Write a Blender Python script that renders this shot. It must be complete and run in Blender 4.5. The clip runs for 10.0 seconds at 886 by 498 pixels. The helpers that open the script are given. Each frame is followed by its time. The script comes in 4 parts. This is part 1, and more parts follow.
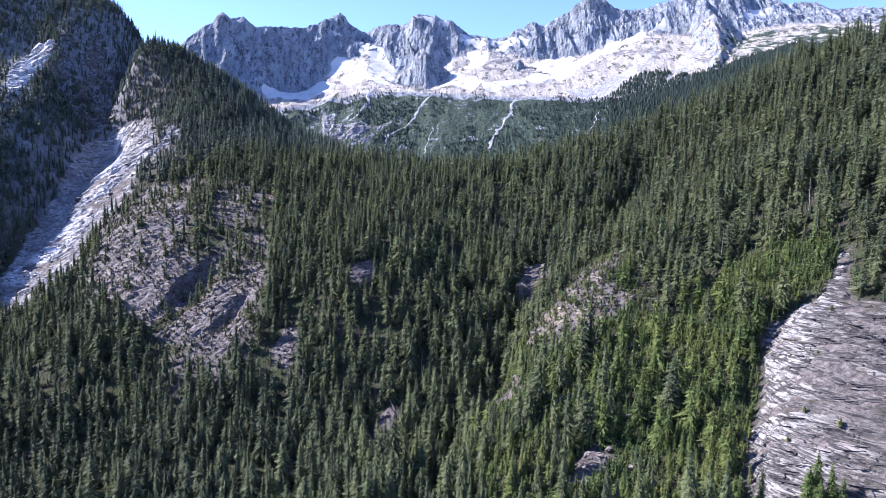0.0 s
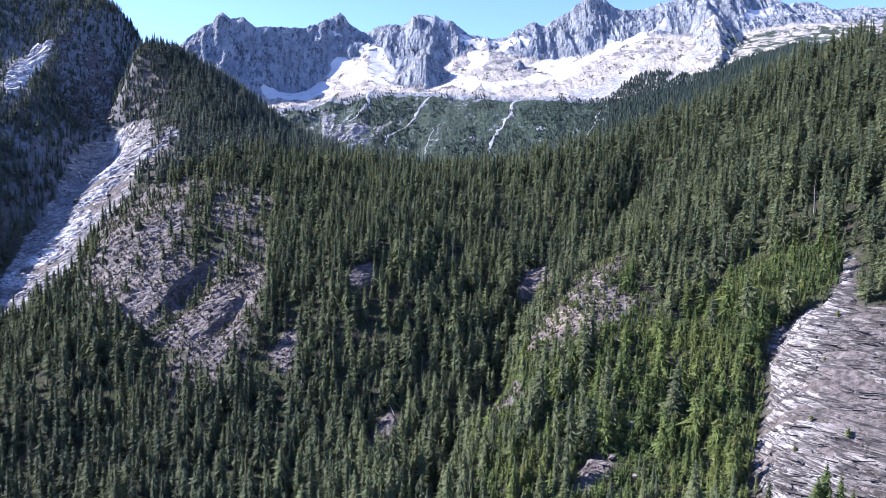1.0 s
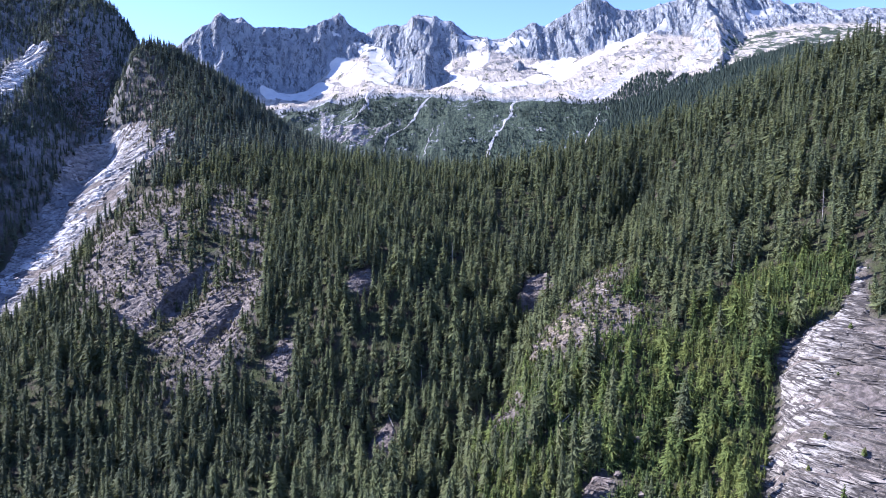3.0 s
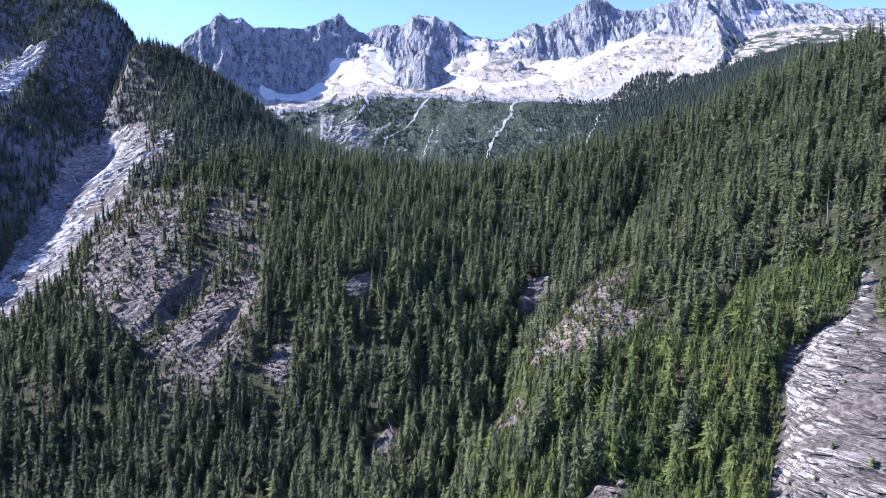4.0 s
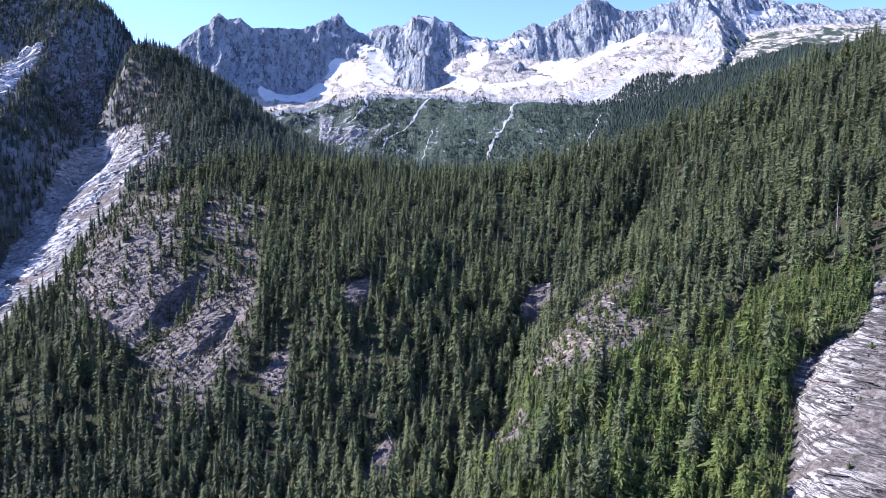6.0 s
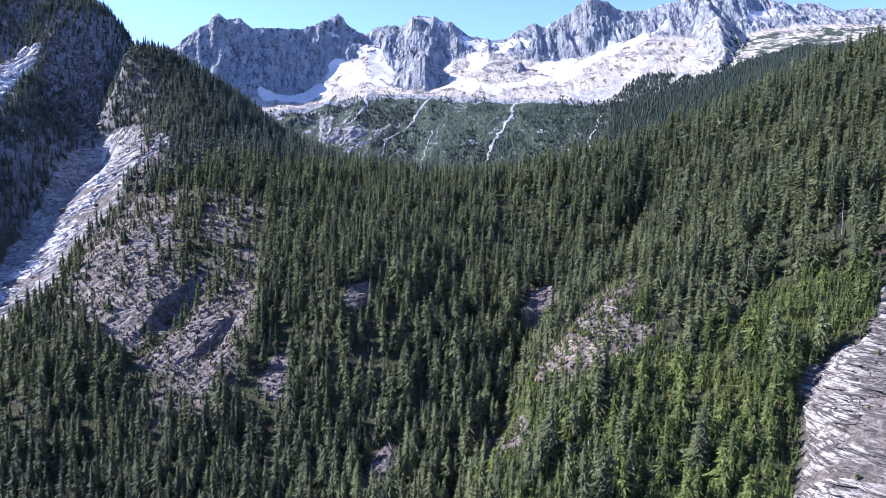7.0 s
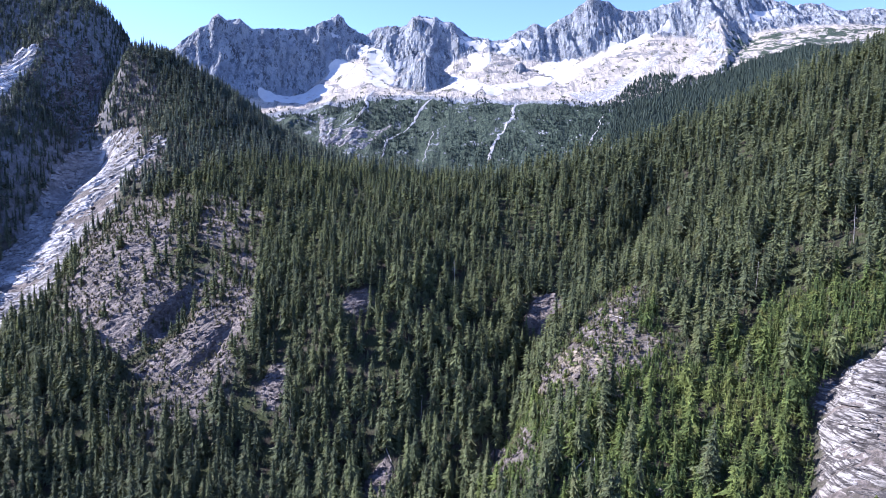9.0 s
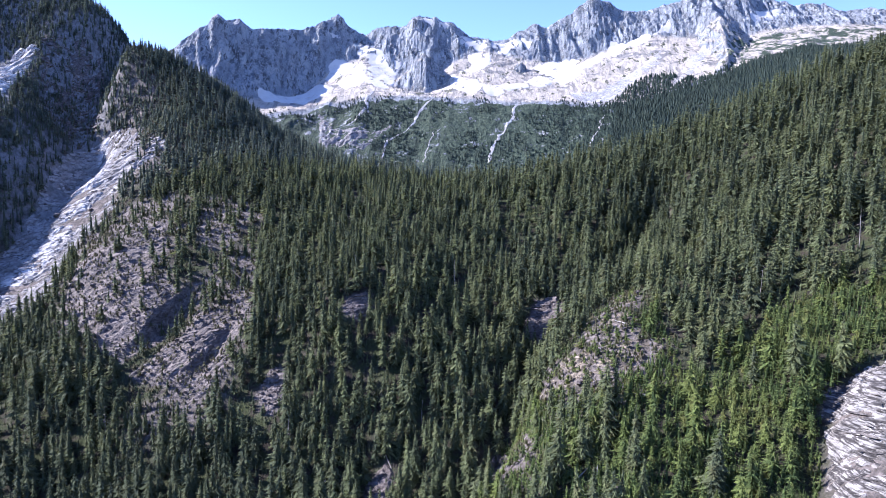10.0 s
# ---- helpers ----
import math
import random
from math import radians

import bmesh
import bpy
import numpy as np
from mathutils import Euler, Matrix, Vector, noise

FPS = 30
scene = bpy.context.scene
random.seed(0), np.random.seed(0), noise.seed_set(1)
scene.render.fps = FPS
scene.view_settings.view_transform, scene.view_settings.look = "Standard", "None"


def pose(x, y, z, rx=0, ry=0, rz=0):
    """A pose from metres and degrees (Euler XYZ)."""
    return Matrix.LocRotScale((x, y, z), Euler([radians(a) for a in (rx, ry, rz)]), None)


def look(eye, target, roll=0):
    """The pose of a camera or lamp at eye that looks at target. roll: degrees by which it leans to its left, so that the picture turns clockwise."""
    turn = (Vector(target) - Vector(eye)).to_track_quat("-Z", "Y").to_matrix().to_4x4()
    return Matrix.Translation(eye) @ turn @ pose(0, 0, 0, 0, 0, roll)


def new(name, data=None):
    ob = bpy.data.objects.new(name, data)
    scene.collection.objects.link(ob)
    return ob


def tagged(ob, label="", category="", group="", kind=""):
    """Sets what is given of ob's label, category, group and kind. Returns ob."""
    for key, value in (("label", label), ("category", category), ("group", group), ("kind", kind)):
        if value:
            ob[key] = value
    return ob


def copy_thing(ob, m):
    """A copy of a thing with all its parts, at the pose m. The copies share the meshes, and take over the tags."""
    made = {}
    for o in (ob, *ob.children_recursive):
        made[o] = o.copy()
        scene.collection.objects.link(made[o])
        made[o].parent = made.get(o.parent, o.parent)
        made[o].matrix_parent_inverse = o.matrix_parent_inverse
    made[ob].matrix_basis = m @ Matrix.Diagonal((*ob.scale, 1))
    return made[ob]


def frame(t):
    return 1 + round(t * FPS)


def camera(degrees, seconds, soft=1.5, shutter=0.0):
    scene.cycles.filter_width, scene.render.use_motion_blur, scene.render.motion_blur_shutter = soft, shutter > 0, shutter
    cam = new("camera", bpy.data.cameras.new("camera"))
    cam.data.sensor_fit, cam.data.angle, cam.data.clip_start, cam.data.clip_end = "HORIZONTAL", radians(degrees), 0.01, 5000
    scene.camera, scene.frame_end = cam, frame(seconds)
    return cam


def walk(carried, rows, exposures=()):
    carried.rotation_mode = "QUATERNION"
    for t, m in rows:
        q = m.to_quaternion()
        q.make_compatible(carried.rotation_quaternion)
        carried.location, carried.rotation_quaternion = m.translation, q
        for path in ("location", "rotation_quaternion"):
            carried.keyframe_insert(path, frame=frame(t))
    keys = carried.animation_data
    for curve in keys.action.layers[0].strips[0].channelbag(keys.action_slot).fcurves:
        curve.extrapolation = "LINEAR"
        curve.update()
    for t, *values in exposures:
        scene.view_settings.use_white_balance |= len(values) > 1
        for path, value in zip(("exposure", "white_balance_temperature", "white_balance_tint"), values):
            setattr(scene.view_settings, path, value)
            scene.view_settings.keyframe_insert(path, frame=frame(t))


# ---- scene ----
# a drone climbs gently above a forested valley slope towards an alpine basin
cam = camera(70, 10.0, soft=0.6)
PATH = [(0.0, 0.03), (1.0, 0.04), (2.5, 0.0), (4.0, -0.02), (5.5, -0.05), (7.0, -0.05), (8.5, 0.0), (10.0, 0.02)]
walk(cam, [(t, pose(-0.2 * t, 6.28 * t, 200 + 2.34 * t, 84, 0, turn)) for t, turn in PATH], [(0.0, 1.57, 4970, 36), (10.0, 1.57, 4970, 36)])

# ---- light ----
SUN_ELEVATION, SUN_WEST = radians(37.5), radians(-75.5)      # azimuth from +y, towards -x
sun_way = Vector((math.sin(SUN_WEST) * math.cos(SUN_ELEVATION), math.cos(SUN_WEST) * math.cos(SUN_ELEVATION), math.sin(SUN_ELEVATION)))
sun_data = bpy.data.lights.new("sun", "SUN")
sun_data.energy, sun_data.angle, sun_data.color = 4.95, radians(0.53), (1.0, 0.922, 0.64)
sun = new("sun", sun_data)
sun.matrix_world = look(sun_way * 3000, (0, 0, 0))
world = bpy.data.worlds.new("sky")
scene.world = world
world.use_nodes = True
sky = world.node_tree.nodes.new("ShaderNodeTexSky")
sky.sky_type, sky.sun_disc = "NISHITA", False
sky.sun_elevation, sky.sun_rotation = SUN_ELEVATION, SUN_WEST
sky.altitude, sky.air_density, sky.dust_density, sky.ozone_density = 2000, 1.15, 0.15, 2.0
backing = world.node_tree.nodes["Background"]
backing.inputs["Strength"].default_value = 0.09
world.node_tree.links.new(sky.outputs[0], backing.inputs["Color"])


# ---- materials ----
class Mat:
    """A small builder of node materials."""

    def __init__(self, name, roughness=0.8, specular=0.3):
        self.m = bpy.data.materials.new(name)
        self.m.use_nodes = True
        self.t = self.m.node_tree
        self.p = self.t.nodes["Principled BSDF"]
        self.p.inputs["Roughness"].default_value = roughness
        self.p.inputs["Specular IOR Level"].default_value = specular
        self.co = self.t.nodes.new("ShaderNodeNewGeometry").outputs["Position"]

    def put(self, socket, value):
        if isinstance(value, bpy.types.NodeSocket):
            self.t.links.new(value, socket)
        else:
            socket.default_value = value

    def node(self, kind, **ins):
        n = self.t.nodes.new(kind)
        for k, v in ins.items():
            self.put(n.inputs[k.replace("_", " ")], v)
        return n

    def stretch(self, x, y, z, turn=(0, 0, 0)):
        n = self.node("ShaderNodeMapping", Vector=self.co)
        n.inputs["Scale"].default_value = (x, y, z)
        n.inputs["Rotation"].default_value = turn
        return n.outputs[0]

    def noise(self, size, detail=4, rough=0.55, vector=None, warp=0.0):
        n = self.node("ShaderNodeTexNoise", Vector=vector or self.co, Scale=1.0 / size, Detail=detail, Roughness=rough, Distortion=warp)
        return n.outputs["Fac"]

    def span(self, v, a, b, lo=0.0, hi=1.0):
        n = self.node("ShaderNodeMapRange", Value=v)
        for k, q in zip(("From Min", "From Max", "To Min", "To Max"), (a, b, lo, hi)):
            n.inputs[k].default_value = q
        return n.outputs[0]

    def mix(self, f, a, b):
        n = self.t.nodes.new("ShaderNodeMix")
        n.data_type = "RGBA"
        self.put(n.inputs[0], f)
        self.put(n.inputs[6], (*a, 1) if isinstance(a, tuple) else a)
        self.put(n.inputs[7], (*b, 1) if isinstance(b, tuple) else b)
        return n.outputs[2]

    def math(self, op, a, b=0.0):
        n = self.t.nodes.new("ShaderNodeMath")
        n.operation = op
        self.put(n.inputs[0], a)
        self.put(n.inputs[1], b)
        return n.outputs[0]

    def attribute(self, name):
        n = self.t.nodes.new("ShaderNodeAttribute")
        n.attribute_name = name
        return n.outputs["Fac"]

    def random(self):
        return self.t.nodes.new("ShaderNodeObjectInfo").outputs["Random"]

    def upness(self):
        n = self.node("ShaderNodeSeparateXYZ", Vector=self.t.nodes.new("ShaderNodeNewGeometry").outputs["Normal"])
        return n.outputs[2]

    def bump(self, height, distance, strength=1.0):
        n = self.node("ShaderNodeBump", Height=height, Strength=strength, Distance=distance)
        self.t.links.new(n.outputs[0], self.p.inputs["Normal"])

    def colour(self, c):
        self.put(self.p.inputs["Base Color"], (*c, 1) if isinstance(c, tuple) else c)
        return self.m


def rock_material(name, pale, dark, layer=3.0, tilt=0.15, lichen=(0.10, 0.10, 0.06), band=0.16, seams=0.042, washed=(0.37, 0.350, 0.322), relief=0.6):
    k = Mat(name, 0.82, 0.3)
    bed = k.noise(layer, 3, 0.55, k.stretch(band, band, 1.0, (tilt, tilt * 0.6, 0)), 0.6)
    broad, fine = k.noise(45, 5), k.noise(1.6, 5, 0.65)
    c = k.mix(k.span(bed, 0.43, 0.57), dark, pale)
    c = k.mix(k.span(broad, 0.40, 0.62, 0.0, 0.62), c, tuple(0.62 * (a + b) / 2 for a, b in zip(pale, dark)))
    c = k.mix(k.span(fine, 0.45, 0.75, 0.0, 0.35), c, pale)
    c = k.mix(k.span(k.noise(14, 6, 0.7), 0.58, 0.72, 0.0, 0.6), c, lichen)
    # near-black lines: the rock's joints, with crevice shade put into their colour
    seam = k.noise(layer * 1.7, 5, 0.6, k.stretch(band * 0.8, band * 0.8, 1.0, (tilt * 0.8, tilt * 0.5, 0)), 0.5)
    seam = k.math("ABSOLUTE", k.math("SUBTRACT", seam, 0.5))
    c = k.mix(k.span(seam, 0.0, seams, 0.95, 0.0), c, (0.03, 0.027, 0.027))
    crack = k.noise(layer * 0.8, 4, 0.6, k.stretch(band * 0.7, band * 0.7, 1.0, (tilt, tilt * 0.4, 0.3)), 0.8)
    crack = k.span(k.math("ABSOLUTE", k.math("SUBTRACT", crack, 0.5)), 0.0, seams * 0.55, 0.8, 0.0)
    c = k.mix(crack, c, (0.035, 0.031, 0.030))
    # pale streak: water wash on the slab, painted sunlight on the chutes
    wash_sun = k.math("MULTIPLY", k.attribute("wash_sun"), k.span(k.noise(16, 4, 0.6), 0.38, 0.60, 0.2, 1.0))
    c = k.mix(k.math("MULTIPLY", k.math("MULTIPLY", wash_sun, k.span(seam, 0.3 * seams, seams)), k.span(crack, 0.7, 0.0)), c, washed)
    h = k.math("ADD", k.math("MULTIPLY", bed, 2.2), k.math("MULTIPLY", fine, 0.5))
    k.bump(h, layer * 0.8, relief)
    return k.colour(c)


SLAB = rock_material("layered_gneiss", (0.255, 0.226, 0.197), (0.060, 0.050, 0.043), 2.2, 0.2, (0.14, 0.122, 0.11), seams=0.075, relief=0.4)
ROCK = rock_material("grey_rock", (0.215, 0.180, 0.160), (0.098, 0.080, 0.072), 4.0, 0.5, band=0.6, seams=0.02)
KNOLL = rock_material("brown_rock", (0.29, 0.24, 0.175), (0.080, 0.066, 0.048), 3.0, 0.5, (0.11, 0.11, 0.045), 0.6, 0.02)
STREAM = rock_material("stream_gravel", (0.60, 0.575, 0.54), (0.36, 0.345, 0.325), 4.0, 0.2, (0.5, 0.49, 0.48), 0.5, 0.012)
CHUTE = rock_material("washed_granite", (0.40, 0.375, 0.35), (0.20, 0.186, 0.175), 6.0, 0.7, (0.36, 0.33, 0.30), 0.4, 0.022, (0.68, 0.65, 0.61))


def forest_floor():
    k = Mat("forest_floor", 0.95, 0.1)
    c = k.mix(k.span(k.noise(9, 5), 0.3, 0.7), (0.026, 0.022, 0.018), (0.070, 0.058, 0.042))
    c = k.mix(k.span(k.noise(11, 5, 0.65), 0.40, 0.56), c, (0.052, 0.062, 0.026))
    c = k.mix(k.span(k.noise(1.8, 5, 0.7), 0.5, 0.7, 0, 0.7), c, (0.018, 0.018, 0.014))
    stone = k.mix(k.span(k.noise(3, 6), 0.35, 0.65), (0.100, 0.086, 0.078), (0.26, 0.222, 0.198))
    stone = k.mix(k.span(k.noise(15, 8, 0.75), 0.48, 0.60, 0, 0.75), stone, (0.055, 0.052, 0.040))
    granite = k.mix(k.span(k.noise(6, 7, 0.7, k.stretch(1.0, 1.0, 0.4)), 0.38, 0.62), (0.14, 0.135, 0.13), (0.27, 0.26, 0.25))
    stone = k.mix(k.attribute("granite"), stone, granite)
    c = k.mix(k.attribute("bare"), c, stone)
    k.bump(k.noise(7, 8, 0.75), 4.0, 1.0)
    return k.colour(c)


def alpine():
    k = Mat("alpine_rock", 0.85, 0.25)
    rib = k.noise(26, 7, 0.66, k.stretch(1.0, 0.35, 0.22), 0.4)
    # bluish tones put the haze of distance into the rock colour
    c = k.mix(k.span(rib, 0.40, 0.60), (0.125, 0.147, 0.17), (0.42, 0.445, 0.455))
    c = k.mix(k.span(k.noise(9, 8, 0.75), 0.48, 0.58, 0, 0.8), c, (0.50, 0.485, 0.465))
    c = k.mix(k.span(k.noise(14, 8, 0.72, k.stretch(1.0, 0.5, 0.3)), 0.53, 0.58, 0, 0.9), c, (0.06, 0.064, 0.07))
    c = k.mix(k.span(k.noise(90, 5), 0.4, 0.65, 0, 0.6), c, (0.25, 0.27, 0.29))
    gravel = k.mix(k.span(k.noise(22, 6, 0.7), 0.35, 0.65), (0.45, 0.40, 0.325), (0.62, 0.55, 0.45))
    gravel = k.mix(k.span(k.noise(60, 8, 0.7, k.stretch(0.6, 1.0, 1.0)), 0.54, 0.58), gravel, (0.24, 0.23, 0.22))
    gravel = k.mix(k.span(k.noise(20, 7, 0.7, k.stretch(0.9, 0.25, 0.25, (0, 0, 0.7))), 0.54, 0.60, 0, 0.75), gravel, (0.25, 0.235, 0.215))
    heath = k.mix(k.span(k.noise(8, 6, 0.7), 0.4, 0.6), (0.05, 0.06, 0.035), (0.14, 0.14, 0.09))
    gravel = k.mix(k.span(k.noise(42, 9, 0.72, k.stretch(1.5, 0.8, 0.6)), 0.565, 0.60), gravel, heath)
    c = k.mix(k.attribute("gravel"), c, gravel)
    green = k.mix(k.span(k.noise(12, 8, 0.75), 0.42, 0.60), (0.022, 0.040, 0.027), (0.080, 0.108, 0.066))
    c = k.mix(k.span(k.math("ADD", k.attribute("green"), k.math("MULTIPLY", k.noise(48, 8, 0.72), 0.9)), 0.965, 1.01), c, green)
    k.bump(k.math("ADD", rib, k.math("MULTIPLY", k.noise(9, 8, 0.72), 0.6)), 22, 1.0)
    return k.colour(c)


def snow_material():
    k = Mat("old_snow", 0.6, 0.3)
    c = k.mix(k.span(k.noise(30, 6, 0.7), 0.45, 0.75, 0, 0.6), (0.60, 0.57, 0.515), (0.42, 0.385, 0.34))
    k.bump(k.noise(12, 5), 2.0, 0.6)
    return k.colour(c)


def foliage(name, dark, light, yellow):
    k = Mat(name, 0.75, 0.15)
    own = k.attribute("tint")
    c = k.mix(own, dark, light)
    c = k.mix(k.span(k.noise(70, 3), 0.48, 0.72, 0, 0.45), c, yellow)
    c = k.mix(k.span(k.noise(9, 2), 0.56, 0.72, 0, 0.55), c, (yellow[0] * 0.85, yellow[1] * 0.70, yellow[2] * 0.8))
    # half-dark blotches put the shade between sprays into the needle colour
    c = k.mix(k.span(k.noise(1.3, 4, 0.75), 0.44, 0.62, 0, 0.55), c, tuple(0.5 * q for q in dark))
    k.bump(k.noise(0.7, 3, 0.7), 0.3, 0.6)
    k.colour(c)
    # needles let some light through
    glow = k.node("ShaderNodeBsdfTranslucent", Color=k.mix(0.5, c, yellow))
    both = k.node("ShaderNodeMixShader")
    both.inputs[0].default_value = 0.28
    k.t.links.new(k.p.outputs[0], both.inputs[1])
    k.t.links.new(glow.outputs[0], both.inputs[2])
    # gaps between the sprays of needles
    gaps = k.node("ShaderNodeMixShader", Fac=k.math("MULTIPLY", k.span(own, -0.6, -0.4), k.span(k.noise(0.9, 2, 0.65, k.stretch(1.0, 1.0, 1.6)), 0.54, 0.57)))
    k.t.links.new(both.outputs[0], gaps.inputs[1])
    k.t.links.new(k.node("ShaderNodeBsdfTransparent").outputs[0], gaps.inputs[2])
    k.t.links.new(gaps.outputs[0], k.t.nodes["Material Output"].inputs["Surface"])
    return k.m


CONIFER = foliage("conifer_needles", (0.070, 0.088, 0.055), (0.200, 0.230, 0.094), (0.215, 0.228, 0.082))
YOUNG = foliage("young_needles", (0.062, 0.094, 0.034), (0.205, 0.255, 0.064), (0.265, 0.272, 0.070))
# greyer, lighter needles: haze over the upper stands is put into the colour
HAZED_CONIFER = foliage("hazed_needles", (0.085, 0.106, 0.088), (0.215, 0.250, 0.155), (0.220, 0.245, 0.145))
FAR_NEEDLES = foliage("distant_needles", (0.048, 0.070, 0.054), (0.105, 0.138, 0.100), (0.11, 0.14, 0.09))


def bark_material():
    k = Mat("bark", 0.9, 0.15)
    c = k.mix(k.span(k.noise(0.8, 5, 0.6, k.stretch(1, 1, 0.2)), 0.3, 0.7), (0.07, 0.055, 0.045), (0.20, 0.17, 0.14))
    k.bump(k.noise(0.4, 4), 0.2)
    return k.colour(c)


def dead_wood_material():
    k = Mat("bleached_wood", 0.85, 0.2)
    c = k.mix(k.span(k.noise(0.9, 5, 0.6, k.stretch(1, 1, 0.2)), 0.3, 0.7), (0.20, 0.18, 0.165), (0.42, 0.39, 0.36))
    k.bump(k.noise(0.4, 4), 0.2)
    return k.colour(c)


BARK, DEADWOOD, SNOW, FLOOR, ALPINE = bark_material(), dead_wood_material(), snow_material(), forest_floor(), alpine()


# ---- lie of the land ----
# the unseen western heights are added to throw shade on the chute
LEFT_MOUNTAIN = [(-785, 1396, 535), (-832, 1328, 462), (-732, 1182, 335), (-600, 1290, 462), (-724, 1460, 570), (-784, 1495, 610),
                 (-886, 1520, 670), (-1015, 1530, 720), (-1050, 1250, 455), (-950, 1050, 335), (-800, 1000, 238), (-760, 860, 170), (-1200, 1500, 760),
                 (-780, 1800, 470), (-1100, 1900, 620), (-800, 1335, 495), (-772, 1275, 415),
                 (-687, 1357, 405), (-672, 1281, 338), (-640, 1215, 290), (-870, 1200, 385), (-660, 1450, 455), (-690, 1560, 480)]
CHUTE_BED = [(-558, 1180, 300), (-600, 1140, 248), (-606, 1005, 136), (-614, 880, 52), (-640, 700, -40)]
LEFT_SPUR = [(-507, 1107, 275), (-467, 1211, 380), (-363, 1163, 313), (-375, 901, 176), (-423, 812, 127), (-532, 1270, 440),
             (-412, 1235, 373), (-302, 1305, 295), (-450, 1500, 330)]
LEFT_SLOPE = [(-342, 720, 86), (-280, 703, 82), (-405, 719, 58), (-244, 644, 50), (-152, 615, 44), (-168, 554, 0), (-224, 777, 126),
              (-388, 606, -11), (-305, 548, -40), (-256, 569, -10), (-186, 489, -34), (-520, 600, -60)]
CENTRE = [(-83, 516, -20), (-106, 459, -27), (-2, 404, 0), (7, 561, 34), (-96, 603, 55), (-14, 632, 88), (-81, 647, 105),
          (38, 635, 80), (-52, 721, 136), (-203, 897, 186), (93, 657, 112), (40, 500, 30)]
RIGHT_SPUR = [(97, 507, 95), (138, 541, 130), (37, 448, 38), (88, 374, 36), (131, 372, 47), (166, 412, 84), (213, 491, 119)]
RIGHT_SLOPE = [(206, 405, 112), (189, 364, 76), (244, 392, 120), (211, 353, 100), (268, 448, 150), (293, 568, 183), (363, 577, 217),
               (192, 713, 145), (141, 905, 215), (222, 912, 238), (349, 957, 286), (437, 970, 321), (495, 961, 357), (588, 950, 380),
               (630, 930, 392), (420, 400, 200), (600, 600, 340), (700, 1200, 380), (450, 1250, 270)]
SADDLE = [(196, 1180, 210), (106, 1395, 213), (-5, 1410, 201), (-105, 1411, 210), (-223, 1375, 243), (-259, 1344, 256), (0, 1700, 140), (300, 1600, 170)]
VALLEY = [(0, 0, -60), (0, 200, -50), (-400, 200, -110), (400, 150, 40), (-300, -300, -120), (300, -300, -40), (-800, 300, -150),
          (800, 200, 250), (0, -600, -100)]
FORMS = np.array(LEFT_MOUNTAIN + CHUTE_BED + LEFT_SPUR + LEFT_SLOPE + CENTRE + RIGHT_SPUR + RIGHT_SLOPE + SADDLE + VALLEY, float)

# the alpine basin behind: its crest, the foot of its cliffs, the lip of its bench and its foot
CREST = [(-1487, 2350, 554), (-1190, 2515, 686), (-1068, 2621, 747), (-1015, 2669, 817), (-921, 2738, 897), (-854, 2788, 894),
         (-807, 2805, 863), (-621, 2938, 892), (-541, 2993, 930), (-485, 3048, 976), (-427, 3043, 929), (-360, 3048, 884),
         (-321, 3041, 911), (-169, 3044, 942), (-110, 3028, 979), (42, 3024, 943), (116, 3028, 880), (266, 3035, 859),
         (398, 3044, 937), (469, 3043, 932), (569, 3050, 995), (688, 3057, 1060), (780, 3053, 1026), (827, 3050, 997),
         (991, 3052, 1016), (1167, 3038, 1078), (1324, 3041, 1099), (1531, 3055, 1042), (1728, 3053, 1026), (1839, 3051, 1008),
         (2066, 3052, 1018), (2466, 3055, 1047)]
CLIFF_FOOT = [(-1358, 2130, 374), (-974, 2392, 478), (-732, 2581, 556), (-584, 2734, 577), (-460, 2871, 726), (-339, 2905, 766),
              (-206, 2804, 666), (-58, 2760, 628), (40, 2872, 743), (167, 2918, 794), (290, 2874, 760), (412, 2852, 739),
              (536, 2851, 732), (665, 2876, 775), (922, 2904, 855), (1107, 2864, 850), (1267, 2832, 838), (1529, 2868, 895),
              (1947, 2868, 895), (2324, 2869, 900)]
BENCH_LIP = [(-1261, 1965, 240), (-932, 2278, 347), (-700, 2462, 474), (-504, 2567, 516), (-302, 2571, 554), (-54, 2551, 552),
             (254, 2498, 529), (467, 2468, 525), (650, 2425, 499), (870, 2452, 569), (1106, 2461, 650), (1348, 2519, 725),
             (1716, 2521, 747), (2048, 2524, 773)]
BASIN_FOOT = [(-1196, 1854, 140), (-829, 2010, 188), (-613, 2134, 225), (-436, 2199, 265), (-222, 2198, 261), (-27, 2145, 233),
              (164, 2148, 259), (401, 2099, 271), (559, 2002, 308), (812, 1983, 414), (1073, 1995, 526), (1365, 2000, 569),
              (1630, 2001, 587)]


def smooth(a, b, v):
    q = np.clip((v - a) / (b - a), 0, 1)
    return q * q * (3 - 2 * q)


LATTICE = np.random.RandomState(7).rand(256, 256)


def value_noise(x, y):
    i, j = np.floor(x).astype(int), np.floor(y).astype(int)
    u, v = x - i, y - j
    u, v = u * u * (3 - 2 * u), v * v * (3 - 2 * v)
    a, b = LATTICE[i % 256, j % 256], LATTICE[(i + 1) % 256, j % 256]
    c, d = LATTICE[i % 256, (j + 1) % 256], LATTICE[(i + 1) % 256, (j + 1) % 256]
    return (a * (1 - u) + b * u) * (1 - v) + (c * (1 - u) + d * u) * v


